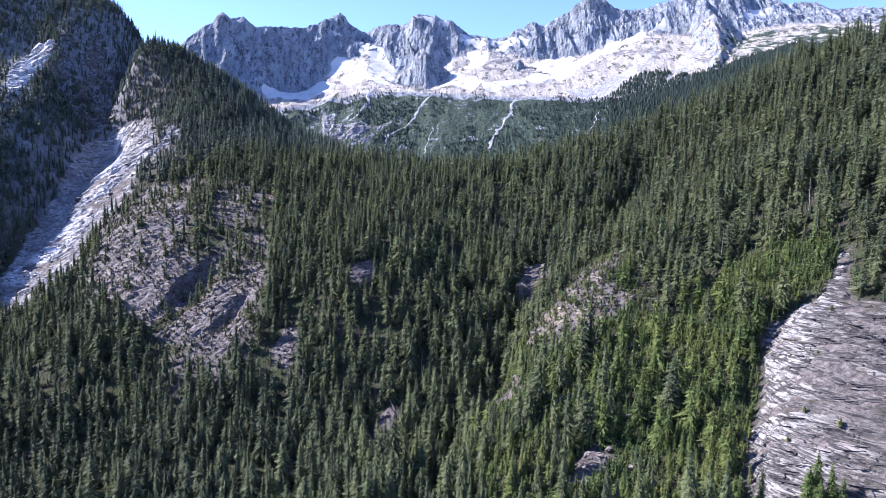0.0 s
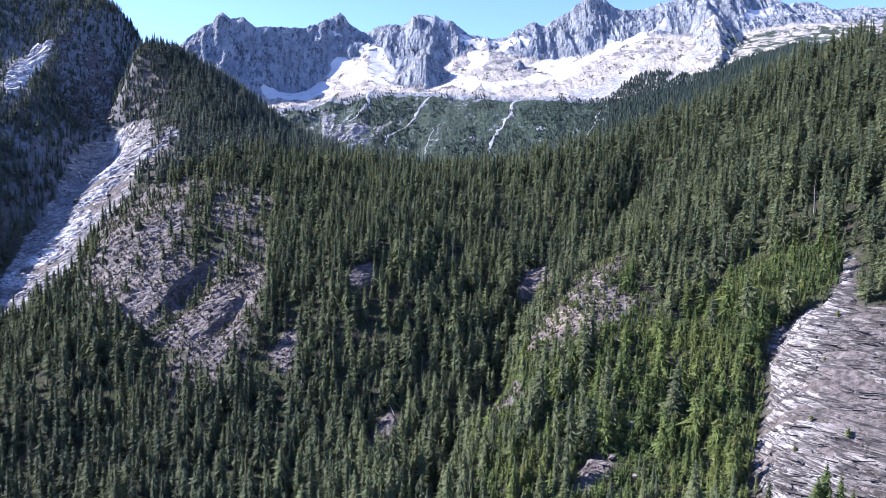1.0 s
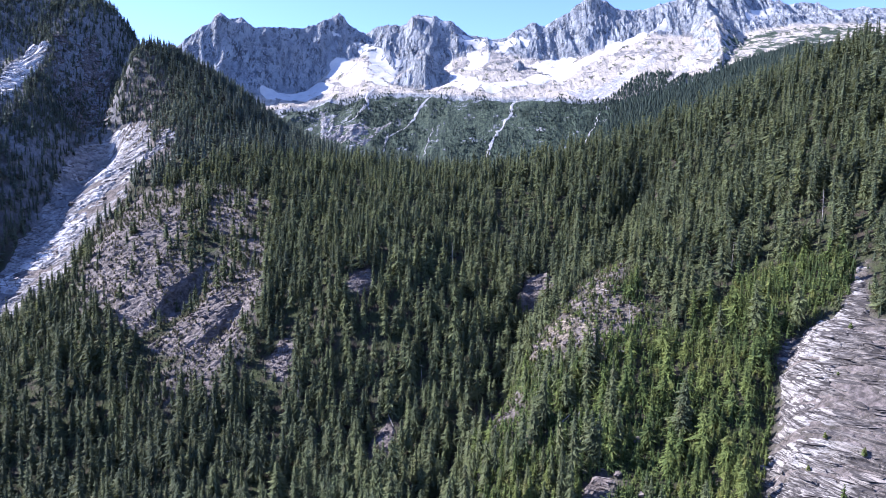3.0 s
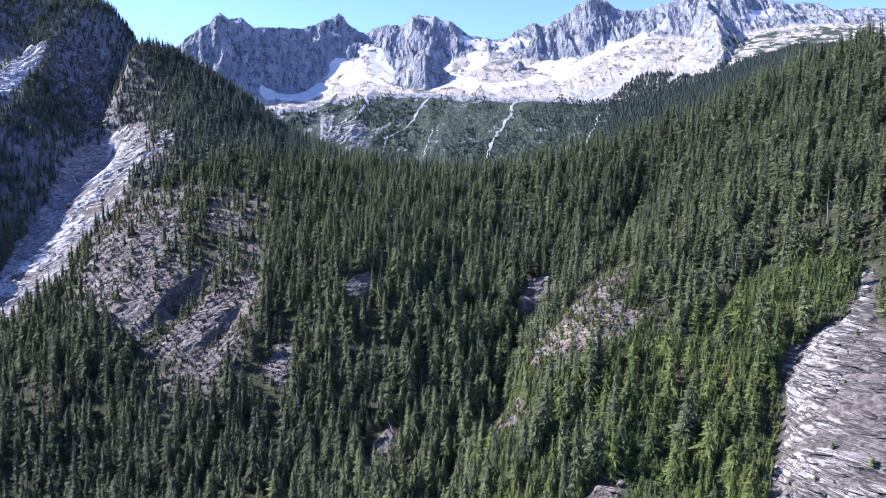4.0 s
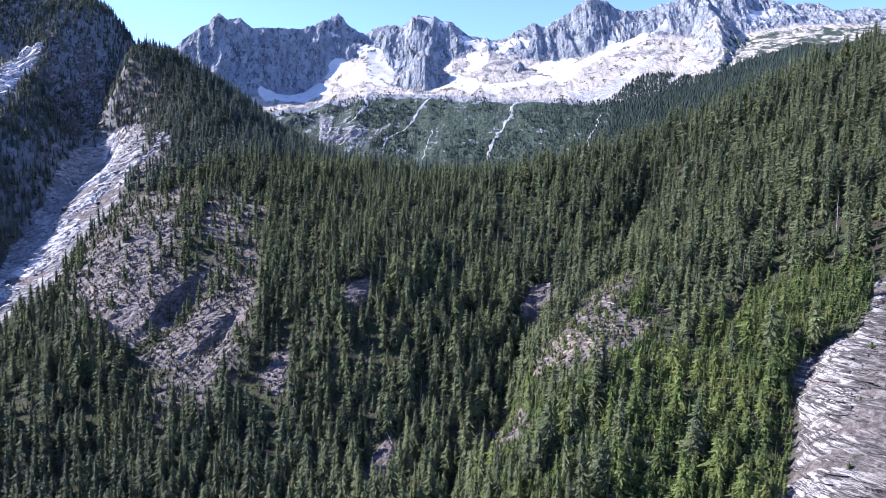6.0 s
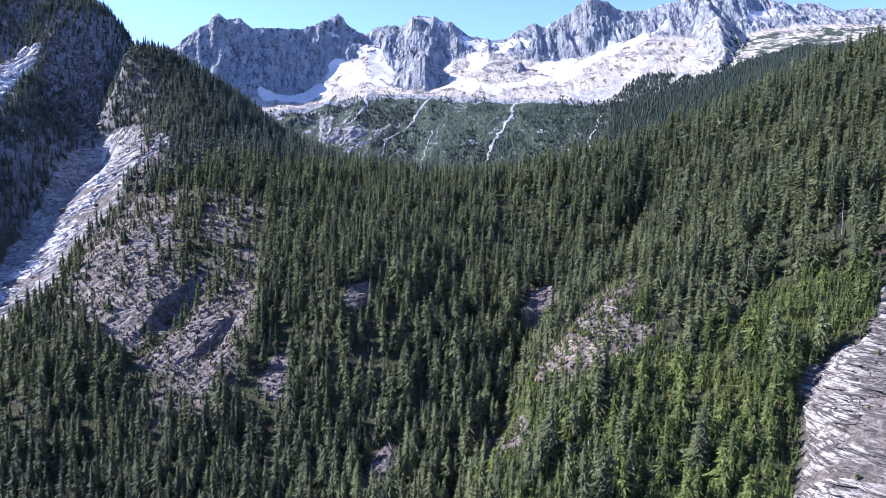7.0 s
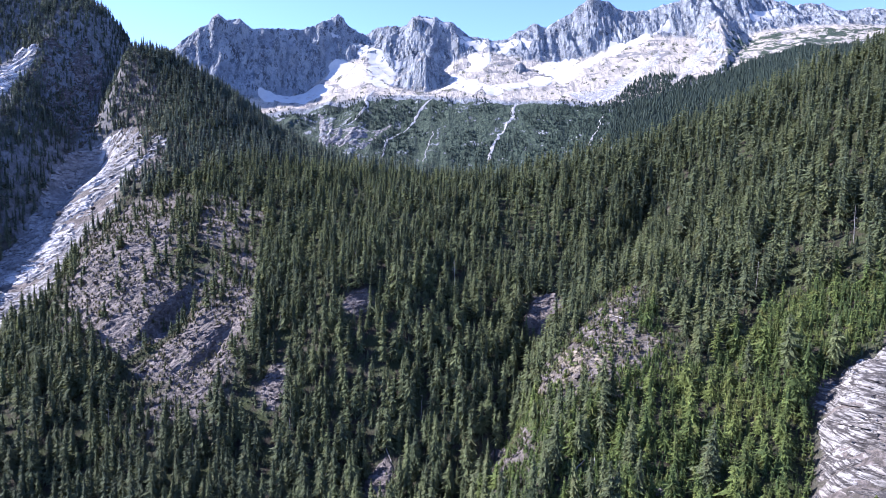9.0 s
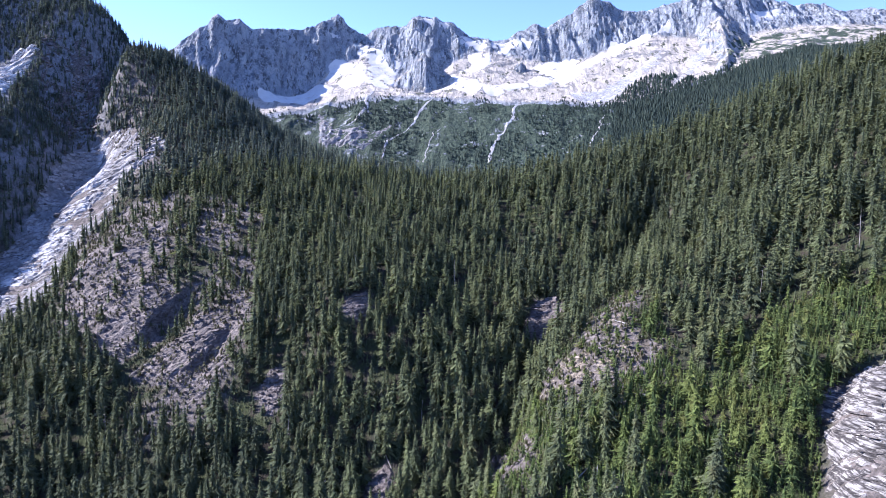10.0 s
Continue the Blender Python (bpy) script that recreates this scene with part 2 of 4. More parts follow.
def fractal(x, y, size, octaves=4, gain=0.5, ridged=False):
    total, amp, norm = 0.0, 1.0, 0.0
    for o in range(octaves):
        n = value_noise(x / size + 17.3 * o, y / size + 5.1 * o)
        total = total + amp * (1 - abs(2 * n - 1) if ridged else n)
        norm, amp, size = norm + amp, amp * gain, size / 2.03
    return total / norm


def spline_weights(points, soft):
    """A thin-plate surface through the landforms."""
    p = points[:, :2] / 500
    r2 = ((p[:, None] - p[None]) ** 2).sum(-1)
    k = 0.5 * r2 * np.log(r2 + 1e-9) + soft * np.eye(len(p))
    q = np.hstack([np.ones((len(p), 1)), p])
    a = np.block([[k, q], [q.T, np.zeros((3, 3))]])
    return p, np.linalg.solve(a, np.concatenate([points[:, 2], np.zeros(3)]))


NODES, WEIGHTS = spline_weights(FORMS, 2e-4)


def near_land(x, y):
    shape = np.shape(x)
    x, y = np.ravel(x).astype(float), np.ravel(y).astype(float)
    out = np.empty(len(x))
    for s in range(0, len(x), 40000):
        q = np.stack([x[s:s + 40000], y[s:s + 40000]], -1) / 500
        r2 = ((q[:, None] - NODES[None]) ** 2).sum(-1)
        out[s:s + 40000] = (0.5 * r2 * np.log(r2 + 1e-9)) @ WEIGHTS[:-3] + WEIGHTS[-3] + q @ WEIGHTS[-2:]
    away = np.maximum(np.maximum(np.abs(x) - 1100, 0), np.maximum(-500 - y, np.maximum(y - 1800, 0)))
    keep = 1 - smooth(0, 700, away)
    hills = 60 + 700 * smooth(500, 2500, np.abs(x)) + 90 * fractal(x, y, 900, 3)
    out = np.clip(out, -160, 900) * keep + hills * (1 - keep)
    return out.reshape(shape)


SPUR = [(1180, 3038, 1076), (1174, 2838, 925), (1118, 2617, 752), (1039, 2478, 660)]


def far_land(x, y):
    u = x / np.maximum(y, 1500.0)

    def line(points):
        p = np.array(points, float)
        a = p[:, 0] / p[:, 1]
        return np.interp(u, a, p[:, 1]), np.interp(u, a, p[:, 2])
    (yc, zc), (yf, zf), (yl, zl), (yb, zb) = line(CREST), line(CLIFF_FOOT), line(BENCH_LIP), line(BASIN_FOOT)
    z = np.where(y < yb, 120 + (zb - 120) * smooth(1700, yb, y),
        np.where(y < yl, zb + (zl - zb) * (y - yb) / (yl - yb),
        np.where(y < yf, zl + (zf - zl) * (y - yl) / (yf - yl),
        np.where(y < yc, zf + (zc - zf) * (y - yf) / (yc - yf), zc - 0.75 * (y - yc)))))
    cliff = smooth(-40, 40, y - yf) * (1 - 0.55 * smooth(-60, 20, y - yc))
    step = smooth(yb - 50, yb + 60, y) * (1 - smooth(-30, 40, y - yl))
    ribs = fractal(x, 0.25 * y + 0 * x, 95, 5, 0.55, True) - 0.6
    crags = fractal(x + 0.4 * y, 0.6 * y - 0.3 * x, 55, 5, 0.62, True) - 0.6
    # dark rock pyramids stand before the middle cliffs, and a sharp spur comes down from the eastern top
    lobe = fractal(x + 70, y, 60, 4) - 0.5
    top = np.maximum(776 - 1.15 * np.hypot(x + 78 + 35 * lobe, 12) - np.where(y < 2715, 1.8, 1.0) * np.hypot(y - 2715 + 25 * ribs, 10) + 20 * crags + 16 * lobe, 736 - 1.0 * np.abs(x - 320) - 1.5 * np.abs(y - 2800 + 50 * ribs))
    for (ax, ay, az), (bx, by, bz) in zip(SPUR[:-1], SPUR[1:]):
        k = np.clip(((x - ax) * (bx - ax) + (y - ay) * (by - ay)) / ((bx - ax) ** 2 + (by - ay) ** 2), 0, 1)
        top = np.maximum(top, az + k * (bz - az) - 1.05 * np.hypot(x - ax - k * (bx - ax) + 40 * crags, y - ay - k * (by - ay) + 40 * ribs))
    for sx, sy, sz, slope in ((-921, 2738, 912, 0.9), (-852, 2786, 904, 1.0), (-485, 3048, 990, 0.8), (-110, 3028, 984, 1.0), (688, 3057, 1070, 1.0), (1324, 3041, 1106, 1.0)):
        away = np.hypot(x - sx + 16 * crags, y - sy + 16 * ribs)
        top = np.maximum(top, sz - slope * away - 3.0 * np.maximum(away - 35, 0))
    cliff = np.where(top > z, 0.35, cliff)
    z = np.maximum(z, top)
    z = z + cliff * (52 * ribs + 38 * crags + 26 * (fractal(x, y, 30, 4, 0.65) - 0.5)) + step * 34 * (fractal(x, 0.5 * y, 130, 5, 0.55, True) - 0.6)
    bench = smooth(-20, 60, y - yl) * (1 - smooth(-60, 20, y - yf))
    z = z + bench * 30 * (fractal(0.8 * x + 0.6 * y, 0.35 * y - 0.3 * x, 120, 5, 0.58, True) - 0.62)
    z = z + 10 * (fractal(x, y, 60, 4) - 0.5)
    return z


GULLIES = [([(226, 408), (196, 385), (178, 350), (160, 318), (150, 290)], 9, 8), ([(85, 620), (50, 540), (12, 475), (-10, 420)], 34, 21), ([(150, 640), (192, 713), (240, 800), (270, 870)], 26, 20),
           ([(-60, 690), (-75, 600), (-60, 500)], 8, 18), ([(-620, 1190), (-650, 1080), (-660, 980), (-680, 860)], 36, 42)]


SCARPS = [((-299, 719), (0.89, -0.45), 25, 28), ((-232, 663), (0.85, -0.53), 13, 22)]            # centre, way down, drop, half length


def along(x, y, line):
    """Distance in plan to a line."""
    best = np.full(np.shape(x), 1e9)
    for (ax, ay), (bx, by) in zip(line[:-1], line[1:]):
        k = np.clip(((x - ax) * (bx - ax) + (y - ay) * (by - ay)) / ((bx - ax) ** 2 + (by - ay) ** 2), 0, 1)
        best = np.minimum(best, np.hypot(x - ax - k * (bx - ax), y - ay - k * (by - ay)))
    return best


def land(x, y):
    """The height of the ground."""
    x, y = np.asarray(x, float), np.asarray(y, float)
    far = smooth(1650, 1950, y)
    near = near_land(x, y) if np.any(far < 1) else 0.0
    rough = 11 * (fractal(x, y, 75, 5) - 0.5) + 11 * (fractal(x + 400, y, 130, 4, 0.5, True) - 0.6)
    for line, depth, width in GULLIES:
        rough = rough - depth * np.exp(-(along(x, y, line) / width) ** 2)
    for (cx, cy), (dx, dy), drop, half in SCARPS:
        across = (x - cx) * dx + (y - cy) * dy
        rough = rough - drop * smooth(-2, 4, across) * np.exp(-((x - cx) ** 2 + (y - cy) ** 2) / half ** 2)
    return (near + rough) * (1 - far) + (far_land(x, y) if np.any(far > 0) else 0.0) * far


# ---- end of the land ----
def mesh_object(name, verts, faces, material, attributes=(), smooth_shade=False):
    """An object from numpy vertices and equal-sided faces."""
    me = bpy.data.meshes.new(name)
    verts, faces = np.asarray(verts, np.float32), np.asarray(faces, np.int32)
    n, k = faces.shape
    me.vertices.add(len(verts))
    me.vertices.foreach_set("co", verts.ravel())
    me.loops.add(n * k)
    me.loops.foreach_set("vertex_index", faces.ravel())
    me.polygons.add(n)
    me.polygons.foreach_set("loop_start", np.arange(0, n * k, k, dtype=np.int32))
    me.polygons.foreach_set("use_smooth", np.full(n, smooth_shade))
    for key, values in attributes:
        a = me.attributes.new(key, "FLOAT", "POINT")
        a.data.foreach_set("value", np.asarray(values, np.float32))
    me.materials.append(material)
    me.update(calc_edges=True)
    return new(name, me)


def grid_faces(nx, ny):
    i = np.arange(nx * ny).reshape(ny, nx)
    return np.stack([i[:-1, :-1], i[:-1, 1:], i[1:, 1:], i[1:, :-1]], -1).reshape(-1, 4)


def inside(x, y, polygon):
    """Signed distance to a plan outline, positive within."""
    p = np.array(polygon, float)
    q = np.roll(p, -1, 0)
    best, odd = np.full(np.shape(x), 1e9), np.zeros(np.shape(x), bool)
    for (ax, ay), (bx, by) in zip(p, q):
        dx, dy = bx - ax, by - ay
        k = np.clip(((x - ax) * dx + (y - ay) * dy) / (dx * dx + dy * dy + 1e-9), 0, 1)
        best = np.minimum(best, np.hypot(x - ax - k * dx, y - ay - k * dy))
        if dy:
            odd ^= ((ay > y) != (by > y)) & (x < dx * (y - ay) / dy + ax)
    return np.where(odd, best, -best)


# ---- outlines in plan of rock, snow and kinds of growth ----
SLAB_OUTLINE = [(284, 441), (271, 436), (253, 413), (240, 403), (229, 410), (207, 401), (201, 386), (191, 369), (178, 353), (167, 340),
    (158, 310), (153, 281), (216, 249), (287, 345), (265, 373), (256, 384), (254, 392), (263, 404)]
CHUTE_OUTLINE = [(-614, 1223), (-551, 1200), (-499, 1127), (-491, 1067), (-499, 1035), (-489, 990), (-509, 978), (-514, 955),
    (-504, 903), (-467, 803), (-487, 791), (-529, 801), (-571, 802), (-645, 905), (-662, 1001), (-656, 1045), (-662, 1087), (-666, 1142),
    (-668, 1217)]
UPPER_CHUTE = [(-844, 1347), (-788, 1329), (-786, 1307), (-791, 1286), (-794, 1248), (-781, 1197), (-791, 1168), (-835, 1233),
    (-849, 1302)]
OUTCROP_A = [(-519, 958), (-465, 948), (-365, 885), (-330, 817), (-329, 757), (-278, 750), (-275, 727), (-296, 690), (-315, 668),
    (-344, 683), (-382, 711), (-412, 726), (-426, 756), (-437, 800)]
OUTCROP_B = [(-205, 735), (-231, 721), (-265, 698), (-284, 675), (-304, 651), (-253, 628), (-227, 599), (-214, 619), (-212, 661),
    (-192, 688)]
SCREE = [(-160, 631), (-143, 628), (-141, 610), (-149, 590), (-165, 600), (-171, 612), (-166, 621)]
CLEARING = [(143, 597), (158, 566), (147, 523), (136, 500), (154, 494), (157, 480), (124, 473), (102, 473), (86, 486), (69, 500),
    (68, 519), (88, 521), (106, 524), (115, 538)]
OUTCROP_C = [(40, 537), (54, 506), (58, 463), (52, 443), (36, 447), (32, 516), (35, 529)]
OUTCROP_D = [(87, 672), (106, 658), (112, 631), (103, 625), (75, 646)]
OUTCROP_E = [(-95, 663), (-75, 669), (-70, 653), (-81, 643), (-102, 649)]
OUTCROP_F = [(79, 367), (93, 376), (102, 370), (97, 359), (81, 352), (76, 360)]
OUTCROP_G = [(-64, 534), (-47, 541), (-41, 532), (-49, 509), (-61, 511)]
SPUR_ROCKS = [(-588, 1208), (-493, 1160), (-440, 1101), (-441, 1028), (-496, 1047), (-566, 1146)]
DARK_CLIFF = [(-805, 1358), (-717, 1415), (-686, 1381), (-641, 1250), (-661, 1222), (-713, 1223), (-758, 1267)]
YOUNG_ZONE = [(58, 546), (98, 498), (157, 534), (153, 461), (171, 452), (229, 502), (270, 489), (282, 444), (257, 415), (207, 401),
    (190, 371), (153, 311), (137, 288), (37, 337), (13, 384), (31, 514)]
SPUR_WOODS = [(-708, 1433), (-823, 2012), (-443, 1195), (-446, 1102), (-514, 1151), (-592, 1209), (-690, 1355)]
TOP_WOODS = [(-959, 1409), (-1052, 2028), (-716, 1463), (-774, 1405), (-779, 1352), (-798, 1328), (-929, 1360)]
WALL_WOODS = [(-799, 1165), (-774, 1249), (-744, 1304), (-691, 1299), (-681, 1222), (-735, 1066)]
SPARSE_ZONE = [(-504, 1023), (-391, 971), (-249, 922), (-216, 793), (-196, 691), (-202, 626), (-205, 581), (-263, 592), (-326, 658),
    (-416, 724), (-486, 898)]
SNOW_A = [(-736, 2614), (-706, 2626), (-648, 2661), (-582, 2725), (-536, 2765), (-478, 2733), (-443, 2689), (-457, 2637), (-506, 2631),
    (-530, 2582), (-595, 2624), (-632, 2591), (-696, 2586)]
SNOW_B = [(-499, 2859), (-453, 2879), (-376, 2853), (-404, 2792), (-456, 2741), (-520, 2766), (-482, 2826)]
SNOW_C = [(-341, 2977), (-259, 2904), (-269, 2877), (-178, 2868), (-199, 2812), (-215, 2648), (-308, 2674), (-396, 2649), (-428, 2711),
    (-383, 2807), (-331, 2884), (-386, 2933)]
SNOW_D = [(23, 2645), (42, 2731), (70, 2712), (168, 2621), (304, 2633), (408, 2732), (380, 2788), (464, 2863), (525, 2865),
    (623, 2866), (510, 2779), (393, 2627), (252, 2560), (121, 2569), (-33, 2622)]
SNOW_E = [(-99, 3015), (-38, 3025), (34, 3018), (13, 2997), (-50, 2992), (-89, 3006)]
SNOW_F = [(43, 2954), (116, 3011), (241, 2980), (344, 2995), (396, 2951), (398, 2921), (303, 2964), (212, 2931), (88, 2942)]
SNOW_G = [(111, 2896), (209, 2884), (178, 2776), (106, 2757), (59, 2748), (120, 2816)]
SNOW_H = [(252, 2957), (314, 2947), (284, 2899), (234, 2895)]
SNOW_I = [(538, 2802), (674, 2879), (778, 2904), (902, 2910), (985, 2940), (947, 2899), (814, 2856), (656, 2801), (483, 2629),
    (446, 2681)]
BENCH_SLABS = [(468, 2546), (595, 2532), (704, 2621), (813, 2689), (926, 2795), (868, 2684), (707, 2548), (620, 2459), (539, 2471)]
SLAB_TONGUE = [(1088, 2757), (1077, 2699), (986, 2575), (876, 2478), (860, 2490), (924, 2586), (1011, 2674)]
SNOW_L = [(1285, 2891), (1399, 2980), (1536, 3003), (1484, 2949), (1335, 2893)]
SNOW_M = [(-515, 2966), (-466, 2973), (-450, 2960), (-495, 2962)]
PALE_CLIFF = [(-469, 2490), (-385, 2429), (-256, 2386), (-196, 2407), (-287, 2306), (-328, 2315), (-429, 2320)]
STREAM_A = [(-285, 2607), (-295, 2513), (-310, 2455), (-350, 2426), (-411, 2410), (-434, 2357)]
STREAM_B = [(-53, 2527), (-91, 2462), (-130, 2387), (-194, 2347), (-214, 2285), (-223, 2214)]
STREAM_C = [(278, 2478), (255, 2402), (213, 2328), (168, 2262), (151, 2189)]
STREAM_D = [(569, 2348), (523, 2252), (493, 2185), (476, 2141)]
STREAM_E = [(-39, 2356), (-55, 2294), (-63, 2220)]
OPEN_ZONE = [(150, 600), (158, 564), (141, 475), (121, 451), (95, 460), (70, 455), (54, 430), (30, 428), (27, 505), (54, 530), (73, 514), (94, 538)]
SLAB_WASH = [(280, 446), (248, 413), (218, 385), (201, 365), (187, 347), (179, 324), (172, 296)]
# course of the sunlight painted down the lower chute
CHUTE_SUN = [(-599, 1206), (-582, 1119), (-564, 1028), (-580, 985), (-594, 943), (-616, 912)]
YOUNG_FOOT = [(40, 350), (120, 335), (140, 400), (70, 440)]
BARE = [SLAB_OUTLINE, CHUTE_OUTLINE, UPPER_CHUTE, OUTCROP_A, OUTCROP_B, SCREE, CLEARING, OUTCROP_C, OUTCROP_D, OUTCROP_E, OUTCROP_F, OUTCROP_G]


# ---- ground ----
xs = np.concatenate([np.linspace(-4500, -1300, 17)[:-1], np.arange(-1300, 1000, 7.0), np.linspace(1000, 4500, 18)])
ys = np.concatenate([np.linspace(-4000, -100, 20)[:-1], np.arange(-100, 300, 20.0), np.arange(300, 1500, 6.0), np.arange(1500, 1911, 15.0)])
gx, gy = np.meshgrid(xs, ys)
gz = land(gx, gy)
bare = np.zeros_like(gx)
for outline in BARE:
    bare = np.maximum(bare, smooth(-6, 8, inside(gx, gy, outline)))
rise = np.hypot(np.gradient(gz, ys, axis=0), np.gradient(gz, xs, axis=1))
bare = np.maximum(bare, smooth(1.1, 1.5, rise) * 0.9)
for outline in (DARK_CLIFF, SPUR_ROCKS, SPARSE_ZONE, OPEN_ZONE):
    bare = np.maximum(bare, 0.95 * smooth(-25, 15, inside(gx, gy, outline)) * smooth(0.30, 0.48, fractal(gx, gy, 40, 4)))
granite = smooth(-560, -650, gx) * smooth(950, 1050, gy)
bare = np.maximum(bare, granite * smooth(0.30, 0.50, fractal(gx, gy, 30, 4)))
ground = mesh_object("ground", np.stack([gx, gy, gz], -1).reshape(-1, 3), grid_faces(len(xs), len(ys)), FLOOR, [("bare", bare.ravel()), ("granite", granite.ravel())])
tagged(ground, "steep forest floor of dark soil, moss and stones", "ground", kind="structure")

xs = np.concatenate([np.linspace(-4500, -2100, 12)[:-1], np.arange(-2100, 2300, 6.5), np.linspace(2300, 4500, 11)])
ys = np.concatenate([np.arange(1910, 2150, 15.0), np.arange(2150, 3110, 6.5), np.linspace(3110, 4200, 12)])
gx, gy = np.meshgrid(xs, ys)
gz = land(gx, gy)
u = gx / gy
yl = np.interp(u, [p[0] / p[1] for p in BENCH_LIP], [p[1] for p in BENCH_LIP])
yf = np.interp(u, [p[0] / p[1] for p in CLIFF_FOOT], [p[1] for p in CLIFF_FOOT])
green = (1 - smooth(-40, 25, gy - yl)) * (0.64 - 0.05 * smooth(-0.06, -0.16, u))
green = np.maximum(green, 0.53 * smooth(0.36, 0.44, u) * (1 - smooth(-60, 40, gy - yf)))
steep = np.hypot(np.gradient(gz, ys, axis=0), np.gradient(gz, xs, axis=1))
gravel = (1 - smooth(0.95, 1.4, steep)) * smooth(-15, 15, gy - yl) * (1 - smooth(-30, 25, gy - yf))
mountain = mesh_object("mountain_range", np.stack([gx, gy, gz], -1).reshape(-1, 3), grid_faces(len(xs), len(ys)), ALPINE,
                       [("green", green.ravel()), ("gravel", gravel.ravel())])
tagged(mountain, "jagged grey granite peaks above a scrub-covered basin wall", "mountain", kind="structure")


# ---- conifers ----
def conifer_crown(rng, whorls, spokes, slim=0.13, bare=0.12, fold=False, leafy=1.0, body=1.0):
    """Unit-high crown: tiers of slender drooping boughs round the stem; fold adds side twigs. Gives vertices, faces and a paleness for each bough."""
    v, p = [], []
    gap, taper = rng.rand() * 6.283, 0.58 + 0.3 * rng.rand()
    bulge, wave = rng.rand() * 6.283, 2 + 2 * rng.rand()
    for w in range(whorls):
        k = (w + rng.rand() * 0.8) / whorls
        if 0 < w < whorls - 3 and rng.rand() < 0.07:
            continue
        z = bare + (1 - bare) * k
        reach = slim * min(1.0, 0.70 + 1.5 * k) * (1 - k) ** taper * (0.82 + 0.36 * rng.rand()) * (1 + 0.14 * math.sin(6.283 * wave * k + bulge)) + 0.010
        turn = rng.rand() * 6.283
        for s in range(spokes):
            a = turn + 6.283 * (s + 0.8 * rng.rand()) / spokes
            r = reach * (0.55 + 0.70 * rng.rand()) * (0.86 + 0.24 * math.cos(a - gap))
            droop = r * (0.10 + 0.65 * rng.rand()) - 0.25 * r * k
            half = leafy * (r * (0.10 + 0.12 * rng.rand()) + 0.006)
            pale = 0.45 * (rng.rand() - 0.5)
            twigs = [(0.12, a, r, half)]
            if fold:
                twigs += [(0.40, a + 0.30 + 0.2 * rng.rand(), r * 0.86, half * 0.62), (0.40, a - 0.30 - 0.2 * rng.rand(), r * 0.86, half * 0.62)]
            for start, b, q, wide in twigs:
                twist = 1.9 * (rng.rand() - 0.5)
                ca, sa, cb, sb = math.cos(a), math.sin(a), math.cos(b), math.sin(b)
                i = start * r
                iz = z + 0.016 - droop * start * 0.7
                ex, ey, ez = -sb * math.cos(twist) * wide, cb * math.cos(twist) * wide, math.sin(twist) * wide
                v += [(ca * i + ex, sa * i + ey, iz + ez), (ca * i - ex, sa * i - ey, iz - ez), (cb * q, sb * q, z - droop * (0.8 + 0.4 * rng.rand()))]
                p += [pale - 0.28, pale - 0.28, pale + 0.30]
    n, rings = len(v), 2 if whorls >= 8 else 1
    f = np.arange(n).reshape(-1, 3)
    # added core in the darkest tint stands for the crown's shaded inside
    core = [(q * body * slim * math.cos(1.2566 * i + c), q * body * slim * math.sin(1.2566 * i + c), bare + (1 - bare) * c) for c, q in ((0.02, 0.24), (0.55, 0.16))[:rings] for i in range(5)]
    v = np.concatenate([v, core, [(0, 0, 0.96)]])
    ring = [(n + i, n + (i + 1) % 5) for i in range(5)]
    top, last = 5 * (rings - 1), n + 5 * rings
    f = np.concatenate([f, [(a + top, b + top, last) for a, b in ring]])
    if rings == 2:
        f = np.concatenate([f, [(a, b, b + 5) for a, b in ring], [(a, b + 5, a + 5) for a, b in ring]])
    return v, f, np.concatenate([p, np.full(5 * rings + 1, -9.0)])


RNG = np.random.RandomState(11)
CROWNS_NEAR = [conifer_crown(RNG, 27, 13, 0.15 + 0.085 * RNG.rand(), 0.04 + 0.12 * RNG.rand(), leafy=1.1) for i in range(12)]
CROWNS_MID = [conifer_crown(RNG, 21, 10, 0.165 + 0.085 * RNG.rand(), 0.04 + 0.12 * RNG.rand(), leafy=1.2) for i in range(12)]
CROWNS_FAR = [conifer_crown(RNG, 15, 9, 0.19 + 0.07 * RNG.rand(), 0.05, leafy=1.4) for i in range(10)]
CROWNS_SMALL = [conifer_crown(RNG, 8, 6, 0.22 + 0.07 * RNG.rand(), 0.05, leafy=1.8) for i in range(8)]
CROWNS_TINY = [conifer_crown(RNG, 4, 4, 0.32 + 0.10 * RNG.rand(), 0.0, leafy=2.4, body=2.2) for i in range(6)]


